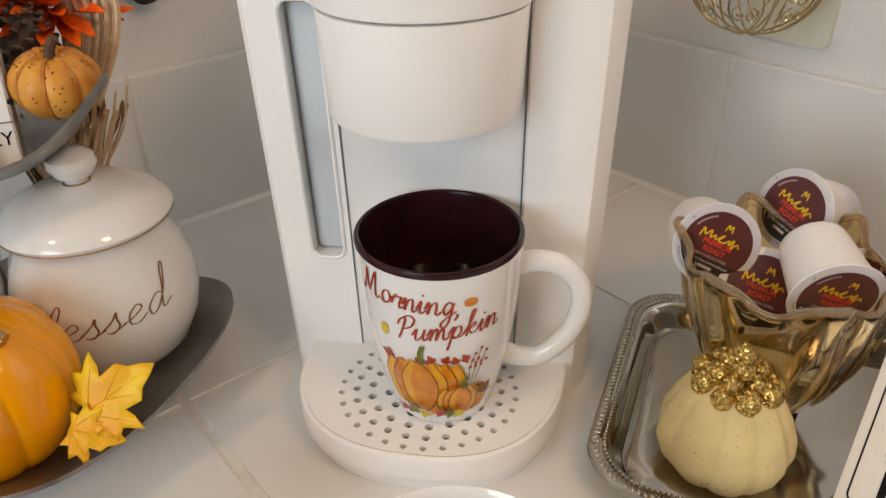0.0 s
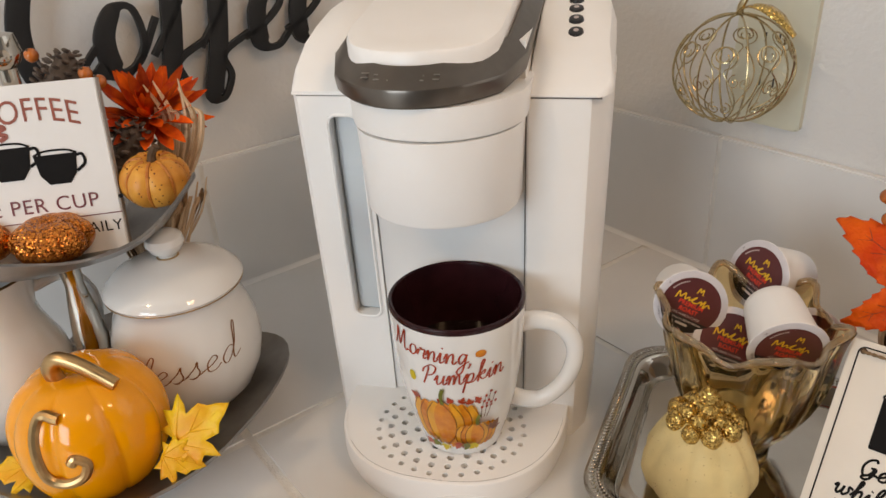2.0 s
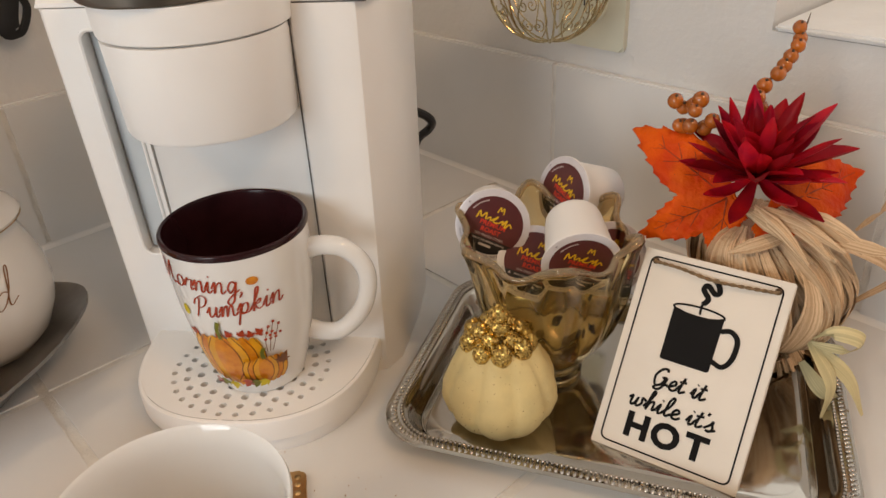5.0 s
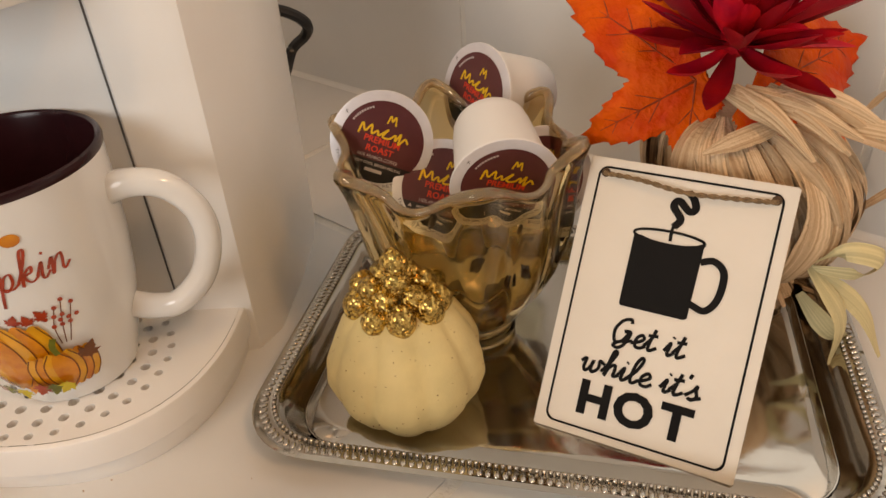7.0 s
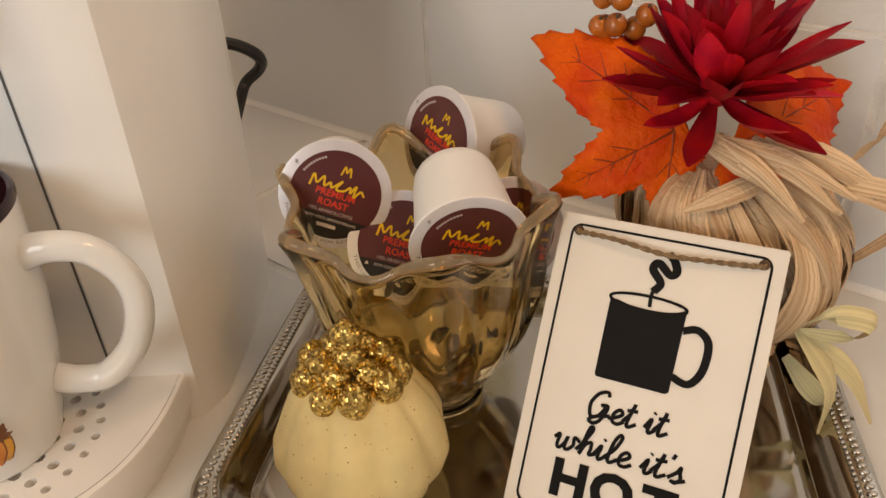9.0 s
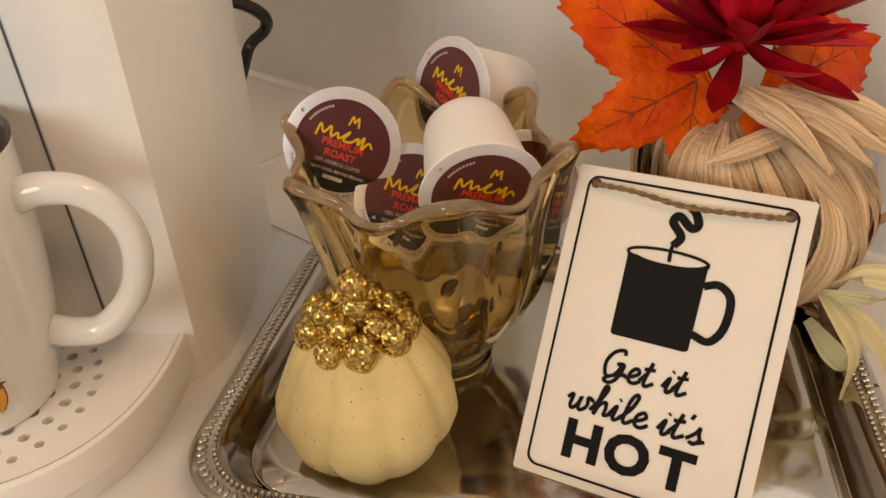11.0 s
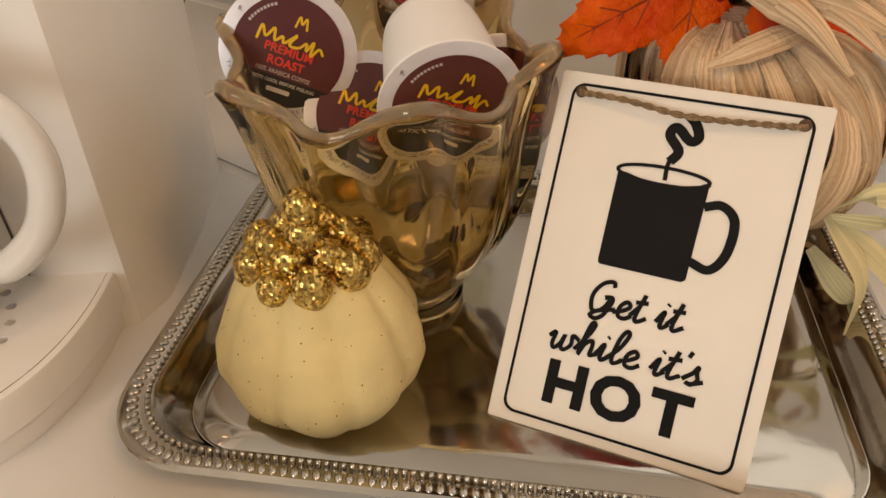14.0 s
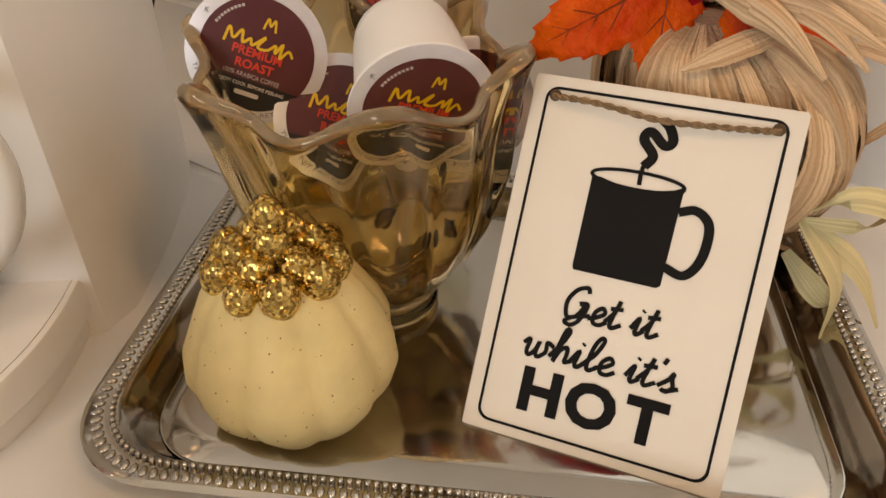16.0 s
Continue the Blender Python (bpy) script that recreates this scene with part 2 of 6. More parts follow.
def grid_faces(bm, rows, close_u=True, close_v=False):
    n, k = len(rows), len(rows[0])
    for i in range(n if close_v else n - 1):
        for j in range(k if close_u else k - 1):
            a, b, c, d = rows[i][j], rows[i][(j + 1) % k], rows[(i + 1) % n][(j + 1) % k], rows[(i + 1) % n][j]
            vs = []
            for v in (a, b, c, d):
                if v not in vs:
                    vs.append(v)
            if len(vs) > 2:
                try:
                    bm.faces.new(vs)
                except ValueError:
                    pass


def lathe(profile, seg=48, lobes=0, depth=0.0, squash=(1, 1), bm=None, fade=None):
    """Turn (radius, height) pairs round z; lobes: ribs as on a pumpkin."""
    bm = bm or bmesh.new()
    rows = []
    for r, z in profile:
        if r < 1e-6:
            v = bm.verts.new((0, 0, z))
            rows.append([v] * seg)
            continue
        row = []
        for j in range(seg):
            a = 2 * math.pi * j / seg
            k = 1.0
            if lobes:
                k = 1 - depth * (1 - abs(math.sin(lobes * a / 2)) ** 0.6)
            row.append(bm.verts.new((r * k * math.cos(a) * squash[0], r * k * math.sin(a) * squash[1], z)))
        rows.append(row)
    grid_faces(bm, rows)
    return bm


def smooth_path(pts, n=8, closed=False):
    pts = [Vector(p) for p in pts]
    out = []
    m = len(pts)
    for i in range(m if closed else m - 1):
        p0 = pts[(i - 1) % m] if closed or i > 0 else pts[0] * 2 - pts[1]
        p1, p2 = pts[i], pts[(i + 1) % m]
        p3 = pts[(i + 2) % m] if closed or i + 2 < m else p2 * 2 - p1
        for k in range(n):
            t = k / n
            out.append(0.5 * ((2 * p1) + (p2 - p0) * t + (2 * p0 - 5 * p1 + 4 * p2 - p3) * t * t + (3 * p1 - p0 - 3 * p2 + p3) * t ** 3))
    if not closed:
        out.append(pts[-1])
    return out


def tube(pts, radius, seg=8, bm=None, closed=False, flat=1.0, ends=True):
    """A round rod along pts; radius: a number or one per point."""
    bm = bm or bmesh.new()
    n = len(pts)
    rad = radius if isinstance(radius, (list, tuple)) else [radius] * n
    rows, up = [], None
    for i, p in enumerate(pts):
        a = pts[(i - 1) % n] if closed or i else pts[0]
        b = pts[(i + 1) % n] if closed or i < n - 1 else pts[-1]
        d = (Vector(b) - Vector(a)).normalized()
        if up is None:
            up = Vector((0, 0, 1)) if abs(d.z) < 0.9 else Vector((0, 1, 0))
        side = d.cross(up)
        side = side.normalized() if side.length > 1e-6 else Vector((1, 0, 0))
        up = side.cross(d).normalized()
        rows.append([bm.verts.new(Vector(p) + rad[i] * (math.cos(t) * side + flat * math.sin(t) * up)) for t in [2 * math.pi * j / seg for j in range(seg)]])
    grid_faces(bm, rows, True, closed)
    if not closed and ends:
        bm.faces.new(rows[0])
        bm.faces.new(rows[-1][::-1])
    return bm


def prism(outline, z0, z1, bevel=0.0, bm=None, seg=2, top=None):
    """An upright slab over an outline of (x, y); top: a function giving the top height."""
    own = bm is None
    bm = bm or bmesh.new()
    lo = [bm.verts.new((x, y, z0)) for x, y in outline]
    hi = [bm.verts.new((x, y, top(x, y) if top else z1)) for x, y in outline]
    n = len(outline)
    f1 = bm.faces.new(lo[::-1])
    f2 = bm.faces.new(hi)
    for i in range(n):
        bm.faces.new((lo[i], lo[(i + 1) % n], hi[(i + 1) % n], hi[i]))
    if bevel and own:
        es = list({e for f in (f1, f2) for e in f.edges})
        bmesh.ops.bevel(bm, geom=es, offset=bevel, segments=seg, affect="EDGES", clamp_overlap=True)
    return bm


def box(x0, x1, y0, y1, z0, z1, bevel=0.0):
    bm = bmesh.new()
    bmesh.ops.create_cube(bm, size=1, matrix=Matrix.LocRotScale(((x0 + x1) / 2, (y0 + y1) / 2, (z0 + z1) / 2), None, (x1 - x0, y1 - y0, z1 - z0)))
    if bevel:
        bmesh.ops.bevel(bm, geom=bm.edges[:], offset=bevel, segments=2, affect="EDGES")
    return bm


def rounded_rect(w, h, r, n=6, cx=0.0, cy=0.0):
    pts = []
    for sx, sy, a0 in ((1, -1, -90), (1, 1, 0), (-1, 1, 90), (-1, -1, 180)):
        for k in range(n + 1):
            a = radians(a0 + 90 * k / n)
            pts.append((cx + sx * (w / 2 - r) + r * math.cos(a), cy + sy * (h / 2 - r) + r * math.sin(a)))
    return pts


def ball(r, c=(0, 0, 0), u=10, v=7, bm=None, squash=(1, 1, 1)):
    bm = bm or bmesh.new()
    bmesh.ops.create_uvsphere(bm, u_segments=u, v_segments=v, radius=r, matrix=Matrix.LocRotScale(c, None, squash))
    return bm


def warp(bm, f):
    for v in bm.verts:
        v.co = f(v.co)
    return bm


def text(body, size, depth=0.0, align="CENTER", space=1.0, shear=0.0, bold=0.0):
    cu = bpy.data.curves.new("words", "FONT")
    cu.body, cu.size, cu.align_x, cu.align_y, cu.space_character, cu.shear, cu.extrude, cu.offset, cu.resolution_u = body, size, align, "CENTER", space, shear, depth, bold, 3
    ob = bpy.data.objects.new("words", cu)
    me = bpy.data.meshes.new_from_object(ob)
    bm = bmesh.new()
    bm.from_mesh(me)
    bpy.data.objects.remove(ob)
    bpy.data.curves.remove(cu)
    bpy.data.meshes.remove(me)
    bmesh.ops.remove_doubles(bm, verts=bm.verts, dist=1e-7)
    return bm


def stroke(bm, pts, width, depth=0.0, taper=0.0, slant=0.0):
    """A flat pen line through (x, y) points, thick in the down strokes."""
    path = smooth_path([(x, y, 0) for x, y in pts], 6)
    rows = []
    n = len(path)
    for i, p in enumerate(path):
        d = (path[min(i + 1, n - 1)] - path[max(i - 1, 0)]).normalized()
        s = Vector((-d.y, d.x, 0))
        w = width * (0.55 + 0.45 * abs(d.y) ** 2 if taper else 1.0) / 2
        z = depth + 1e-5 * (len(bm.verts) % 7)
        rows.append((bm.verts.new(p + s * w + Vector((0, 0, z))), bm.verts.new(p - s * w + Vector((0, 0, z)))))
    for a, b in zip(rows, rows[1:]):
        bm.faces.new((a[0], b[0], b[1], a[1]))
    return bm


GLYPH = {}


def glyph(ch, adv, *strokes):
    GLYPH[ch] = (adv, strokes)


glyph("o", 0.62, ((0.0, 0.1), (0.12, 0.02), (0.3, 0.0), (0.48, 0.2), (0.4, 0.48), (0.22, 0.5), (0.1, 0.28), (0.2, 0.03), (0.42, 0.08), (0.62, 0.4)))
glyph("e", 0.5, ((-0.05, 0.12), (0.2, 0.22), (0.38, 0.38), (0.26, 0.52), (0.1, 0.34), (0.14, 0.05), (0.34, 0.0), (0.52, 0.14)))
glyph("f", 0.5, ((-0.05, 0.1), (0.25, 0.5), (0.4, 0.95), (0.28, 1.08), (0.18, 0.8), (0.14, 0.1), (0.08, -0.42), (0.2, -0.5), (0.28, -0.25), (0.2, 0.02), (0.5, 0.16)))
glyph("l", 0.36, ((-0.05, 0.1), (0.2, 0.5), (0.3, 0.95), (0.2, 1.05), (0.1, 0.75), (0.1, 0.15), (0.2, 0.0), (0.38, 0.14)))
glyph("s", 0.46, ((-0.05, 0.1), (0.16, 0.34), (0.24, 0.55), (0.26, 0.36), (0.34, 0.14), (0.22, -0.02), (0.06, 0.04), (0.2, 0.0), (0.5, 0.14)))
glyph("d", 0.62, ((0.44, 0.44), (0.26, 0.52), (0.08, 0.26), (0.18, 0.0), (0.36, 0.14), (0.5, 0.6), (0.6, 1.1), (0.5, 1.05), (0.44, 0.3), (0.5, 0.0), (0.72, 0.14)))
glyph("r", 0.45, ((-0.05, 0.1), (0.1, 0.5), (0.16, 0.42), (0.34, 0.46), (0.3, 0.15), (0.34, 0.0), (0.48, 0.12)))
glyph("n", 0.6, ((-0.05, 0.2), (0.08, 0.5), (0.1, 0.0), (0.18, 0.36), (0.34, 0.5), (0.4, 0.3), (0.4, 0.08), (0.48, 0.0), (0.62, 0.16)))
glyph("i", 0.32, ((-0.05, 0.14), (0.1, 0.5), (0.1, 0.1), (0.18, 0.0), (0.34, 0.16)), ((0.12, 0.70), (0.15, 0.76)))
glyph("g", 0.58, ((0.4, 0.44), (0.22, 0.52), (0.08, 0.26), (0.2, 0.02), (0.38, 0.3), (0.42, 0.48), (0.36, -0.3), (0.18, -0.5), (0.08, -0.34), (0.3, -0.06), (0.6, 0.16)))
glyph("u", 0.6, ((-0.05, 0.2), (0.1, 0.5), (0.1, 0.12), (0.2, 0.0), (0.36, 0.2), (0.42, 0.5), (0.42, 0.1), (0.5, 0.0), (0.62, 0.16)))
glyph("m", 0.82, ((-0.05, 0.2), (0.08, 0.5), (0.1, 0.0), (0.18, 0.38), (0.3, 0.5), (0.34, 0.0), (0.42, 0.38), (0.54, 0.5), (0.6, 0.1), (0.7, 0.0), (0.84, 0.16)))
glyph("p", 0.6, ((-0.05, 0.2), (0.1, 0.52), (0.1, 0.1), (0.06, -0.5), (0.1, 0.0), (0.2, 0.42), (0.38, 0.48), (0.42, 0.2), (0.26, 0.0), (0.14, 0.1), (0.4, 0.02), (0.62, 0.16)))
glyph("k", 0.56, ((-0.05, 0.1), (0.16, 0.6), (0.24, 1.0), (0.12, 0.95), (0.1, 0.0), (0.14, 0.3), (0.34, 0.5), (0.36, 0.34), (0.16, 0.26), (0.34, 0.04), (0.58, 0.16)))
glyph("t", 0.42, ((-0.05, 0.14), (0.14, 0.5), (0.18, 0.86), (0.12, 0.2), (0.2, 0.0), (0.44, 0.16)), ((-0.02, 0.58), (0.34, 0.62)))
glyph("w", 0.78, ((-0.08, 0.34), (0.06, 0.5), (0.08, 0.12), (0.18, 0.0), (0.3, 0.18), (0.34, 0.48), (0.34, 0.12), (0.44, 0.0), (0.6, 0.2), (0.56, 0.5), (0.78, 0.4)))
glyph("h", 0.6, ((-0.05, 0.1), (0.16, 0.6), (0.24, 1.0), (0.12, 0.98), (0.1, 0.0), (0.18, 0.36), (0.34, 0.5), (0.4, 0.28), (0.42, 0.05), (0.62, 0.16)))
glyph("M", 1.05, ((-0.12, 0.1), (0.0, 0.0), (0.14, 0.4), (0.2, 0.98), (0.3, 0.5), (0.4, 0.1), (0.56, 0.6), (0.72, 1.0), (0.74, 0.5), (0.78, 0.05), (0.9, 0.0), (1.0, 0.14)))
glyph("P", 0.72, ((0.0, 0.6), (0.1, 0.86), (0.3, 0.9), (0.24, 0.4), (0.14, 0.0)), ((0.1, 0.86), (0.4, 1.04), (0.66, 0.9), (0.6, 0.6), (0.36, 0.46), (0.26, 0.5)))
glyph("G", 0.86, ((0.6, 0.86), (0.5, 1.02), (0.22, 0.9), (0.06, 0.5), (0.2, 0.05), (0.46, 0.1), (0.6, 0.46), (0.44, 0.5), (0.68, 0.5), (0.6, 0.0), (0.4, -0.2), (0.2, -0.12), (0.4, 0.06), (0.86, 0.2)))
glyph("C", 0.7, ((0.62, 0.84), (0.46, 1.02), (0.2, 0.86), (0.06, 0.42), (0.2, 0.02), (0.46, 0.02), (0.72, 0.24)))
glyph(",", 0.2, ((0.06, 0.06), (0.1, -0.04), (0.02, -0.2)))
glyph("'", 0.14, ((0.08, 0.95), (0.04, 0.76)))
glyph(" ", 0.35)


def script(body, size, width, rise=0.0, slant=0.25, taper=1, stretch=1.0):
    """Joined handwriting, centred, as flat pen lines in the xy plane."""
    bm = bmesh.new()
    total = sum(GLYPH[c][0] for c in body)
    x = -total / 2
    for c in body:
        adv, strokes = GLYPH[c]
        for s in strokes:
            stroke(bm, [((x + px + slant * py) * size * stretch, (py - 0.25) * size + rise * (x + px) * size) for px, py in s], width, taper=taper)
        x += adv
    return bm


def shape(outline, z=0.0, bm=None):
    bm = bm or bmesh.new()
    bm.faces.new([bm.verts.new((x, y, z)) for x, y in outline])
    return bm


def disc(r, z=0.0, seg=40, bm=None, cx=0.0, cy=0.0, sy=1.0):
    return shape([(cx + r * math.cos(2 * math.pi * k / seg), cy + sy * r * math.sin(2 * math.pi * k / seg)) for k in range(seg)], z, bm)


def solid(ob, t, offset=-1.0):
    md = ob.modifiers.new("thickness", "SOLIDIFY")
    md.thickness, md.offset = t, offset
    return ob


def axes(origin, x, y):
    """A pose from an origin, the local x direction and roughly the local y direction."""
    x = Vector(x).normalized()
    z = x.cross(Vector(y)).normalized()
    y = z.cross(x)
    m = Matrix((x, y, z)).transposed().to_4x4()
    m.translation = Vector(origin)
    return m

# ---- the room: walls meet behind the coffee maker ----
CORNER = Vector((-0.016, 0.495, 0))
ALONG_L = Vector((-math.cos(radians(50)), -math.sin(radians(50)), 0))   # from the corner along one wall
ALONG_R = Vector((math.cos(radians(40)), -math.sin(radians(40)), 0))    # from the corner along the other
TILE_TOP = 0.146


def plan(s, t, z=0.0):
    """A point s from the corner along the first wall and t along the other."""
    return CORNER + ALONG_L * s + ALONG_R * t + Vector((0, 0, z))


def slab_plan(s0, s1, t0, t1, z0, z1, bevel=0.0):
    bm = box(s0, s1, t0, t1, z0, z1, bevel)
    return warp(bm, lambda c: plan(c.x, c.y, c.z))


def structure(name, bm, material, label, smooth=False):
    ob = part(name, bm, material, None, "", smooth)
    return tagged(ob, label, name.split("_")[0], kind="structure")


wall_l = structure("wall_west", slab_plan(-0.12, 3.2, -0.12, 0.0, -0.9, 1.5), "paint", "white textured painted kitchen wall over a tiled backsplash")
# wall with a window recess: four pieces in one mesh
NT, NZ, NW = 0.518, 0.203, 1.1
bm = bmesh.new()
for a, b, z0, z1 in ((0.0, NT, -0.9, 1.5), (NT, NT + NW, -0.9, NZ), (NT, NT + NW, 1.2, 1.5), (NT + NW, 3.2, -0.9, 1.5)):
    part_bm = box(-0.2, 0.0, a, b, z0, z1)
    tmp = bpy.data.meshes.new("tmp")
    part_bm.to_mesh(tmp)
    part_bm.free()
    bm.from_mesh(tmp)
    bpy.data.meshes.remove(tmp)
wall_r = structure("wall_north", warp(bm, lambda c: plan(c.x, c.y, c.z)), "paint", "white textured painted kitchen wall with a window recess")
structure("window_recess", slab_plan(-0.24, -0.16, NT - 0.02, NT + NW + 0.02, NZ - 0.05, 1.25), "sill", "plain white back of the wall recess")
sill = structure("recess_sill", slab_plan(-0.158, 0.004, NT + 0.003, NT + NW - 0.003, NZ + 0.001, NZ + 0.006, 0.002), "sill", "white painted sill of the wall recess", True)
structure("wall_south", slab_plan(3.2, 3.3, -0.12, 3.3, -0.9, 1.5), "paint", "plain white kitchen wall")
structure("wall_east", slab_plan(-0.12, 3.2, 3.2, 3.3, -0.9, 1.5), "paint", "plain white kitchen wall")
structure("ceiling", slab_plan(-0.2, 3.3, -0.2, 3.3, 1.5, 1.6), "ceiling", "plain white kitchen ceiling")
structure("floor", slab_plan(-0.2, 3.3, -0.2, 3.3, -1.0, -0.9), "floor", "brown kitchen floor")

# counter: two runs round the corner, with tiles laid on a grout bed
bm = bmesh.new()
pts = [(0, 0), (2.2, 0), (2.2, 0.64), (0.64, 0.64), (0.64, 2.2), (0, 2.2)]
prism([plan(s, t).xy[:] for s, t in pts], -0.06, -0.0012, 0, bm)
counter = structure("counter", bm, "grout", "white tiled corner worktop with pale grout joints")
structure("cabinet_base", prism([plan(s, t).xy[:] for s, t in [(0.02, 0.02), (2.1, 0.02), (2.1, 0.6), (0.6, 0.6), (0.6, 2.1), (0.02, 2.1)]], -0.9, -0.061), "wood", "white base cabinets under the worktop")
S_LINES = [0.007, 0.191, 0.496, 0.801, 1.106, 1.411]
T_LINES = [0.007, 0.246, 0.551, 0.856, 1.161, 1.466]
G = 0.0022
for a, b in zip(S_LINES, S_LINES[1:]):
    for c, d in zip(T_LINES, T_LINES[1:]):
        b2, d2 = (min(b, 0.64), d) if c > 0.6 else (b, min(d, 0.64) if a > 0.6 else d)
        if a > 0.6 and c > 0.6 or b2 - a < 0.02 or d2 - c < 0.02:
            continue
        part("tile", slab_plan(a + G, b2 - G, c + G, d2 - G, -0.006, 0.0, 0.0016), "tile", counter)
# backsplash: one row of tiles on each wall, bull-nosed at the top
for k, (a, b) in enumerate(((0.0092, 0.320), (0.320, 0.625), (0.625, 0.930), (0.930, 1.235))):
    part("tile", slab_plan(0.0, 0.009, a + G / 2, b - G / 2, 0.0003, TILE_TOP, 0.0016), "tile", wall_r)
for a, b in ((0.0092, 0.110), (0.110, 0.415), (0.415, 0.720), (0.720, 1.025), (1.025, 1.235)):
    part("tile", slab_plan(a + G / 2, b - G / 2, 0.0, 0.009, 0.0003, TILE_TOP, 0.0016), "tile", wall_l)
part("grout_line", slab_plan(0.0, 0.0078, 0.01, 1.22, 0.0, TILE_TOP - 0.002), "grout", wall_r)
part("grout_line", slab_plan(0.01, 1.22, 0.0, 0.0078, 0.0, TILE_TOP - 0.002), "grout", wall_l)


def bead_of_caulk(p, q, r, owner):
    """A hollow fillet of white sealant along the foot of a wall, from p to q (s, t), r out from the tiles."""
    bm = bmesh.new()
    rows = []
    for s0, t0 in (p, q):
        row = []
        for k in range(6):
            a = math.pi / 2 * k / 5
            out, up = r * (1 - math.sin(a)), r * (1 - math.cos(a))
            row.append(bm.verts.new(plan(s0 + (out if owner is wall_r else 0), t0 + (out if owner is wall_l else 0), up + 0.0002)))
        row.append(bm.verts.new(plan(s0, t0, 0.0002)))
        rows.append(row)
    grid_faces(bm, rows, True)
    part("caulk", bm, "caulk", owner)


bead_of_caulk((0.0088, 0.011), (0.0088, 1.22), 0.0050, wall_r)
bead_of_caulk((0.011, 0.0088), (1.22, 0.0088), 0.0050, wall_l)

# ---- coffee maker ----
CX = 0.0145
HX = CX - 0.0072   # middle of the lifting handle
maker = thing("coffee_maker", "white plastic single-serve coffee maker with a pewter handle", "coffee maker")


def taper_x(c):
    """The body narrows a little towards its foot."""
    k = 1 - 0.055 * (1 - min(1, max(0, c.z / 0.266)))
    return Vector((CX + (c.x - CX) * k, c.y, c.z))


def top_profile(y, power=2.5):
    t = min(1, max(0, (y + 0.002) / 0.17))
    return 0.266 + 0.046 * (1 - (1 - t) ** power)


BACK = 0.19
# reservoir side with a window through its front
bm = prism([(-0.088, 0.004), (-0.084, 0.0), (-0.0645, 0.0), (-0.0645, 0.02), (-0.0435, 0.02), (-0.0435, 0.0), (-0.0385, 0.0), (-0.0385, BACK), (-0.088, BACK)], 0.098, 0.252)
part("reservoir_side", warp(bm, taper_x), "plastic", maker)
part("reservoir_foot", warp(prism([(-0.088, 0.004), (-0.084, 0.0), (-0.0385, 0.0), (-0.0385, BACK), (-0.088, BACK)], 0.0, 0.098), taper_x), "plastic", maker)
part("reservoir_top", warp(prism([(-0.088, 0.004), (-0.084, 0.0), (-0.0385, 0.0), (-0.0385, BACK), (-0.088, BACK)], 0.252, 0.2655), taper_x), "plastic", maker)
part("water_window", warp(box(-0.0642, -0.0438, 0.008, 0.0195, 0.0985, 0.2515, 0.002), taper_x), "water_tank", maker, "grey translucent water tank window")
frame_pts = [(x, 0, z) for x, z in rounded_rect(0.0225, 0.156, 0.007, 5, -0.054, 0.175)]
part("window_trim", warp(tube([Vector(p) for p in frame_pts], 0.0013, 6, closed=True), taper_x), "plastic", maker)
# centre back panel and right column
# the panel behind the cup is gently hollowed
hollow = [(-0.038 + 0.1048 * k / 20, 0.002 + 0.0060 * math.sin(math.pi * k / 20) ** 0.8) for k in range(21)]
part("back_panel", warp(prism(hollow + [(0.0668, BACK - 0.004), (-0.038, BACK - 0.004)], 0.0, 0.30), taper_x), "plastic", maker)
bm = prism([(0.0676, 0.001), (0.0690, 0.0), (0.1015, 0.0), (0.1070, 0.002), (0.1165, 0.018), (0.1205, 0.07), (0.1205, 0.112), (0.1165, 0.138), (0.1070, 0.165), (0.0900, BACK), (0.0676, BACK)], 0.0, 0.2650)
part("column", warp(bm, taper_x), "plastic", maker)


def cover(x0, x1, bevel_right):
    """A side cover whose top sweeps up towards the back."""
    bm = bmesh.new()
    rows = []
    ys = [0.0, 0.004, 0.012, 0.03, 0.05, 0.08, 0.11, 0.14, 0.165, 0.182, BACK]
    for k, y in enumerate(ys):
        z = top_profile(y, 2.5 if bevel_right else 5.0) - (0.012 if k == len(ys) - 1 else 0.004 if k == len(ys) - 2 else 0)
        e = 0.012 * min(1, max(0.2, y / 0.05)) if bevel_right else 0.004
        e0 = 0.004 if bevel_right else 0.014 * min(1, max(0.25, y / 0.05))
        off = max(0, 0.008 - y) + 0.030 * (max(0, y - 0.10) / 0.09) ** 1.8 if bevel_right else 0
        pts = [(x0, 0.2662), (x0, z - e0 * 0.8), (x0 + e0 * 0.3, z - e0 * 0.25), (x0 + e0, z), (x1 - e - off, z), (x1 - e * 0.35 - off, z - e * 0.45), (x1 - off, z - e * 1.5 if bevel_right else z - e), (x1 - off, 0.2662)]
        pts = [(px, max(pz, 0.2662)) for px, pz in pts]
        rows.append([bm.verts.new((px, y, pz)) for px, pz in pts])
    grid_faces(bm, rows, True)
    bm.faces.new(rows[0][::-1])
    bm.faces.new(rows[-1])
    bmesh.ops.remove_doubles(bm, verts=bm.verts, dist=1e-5)
    return bm


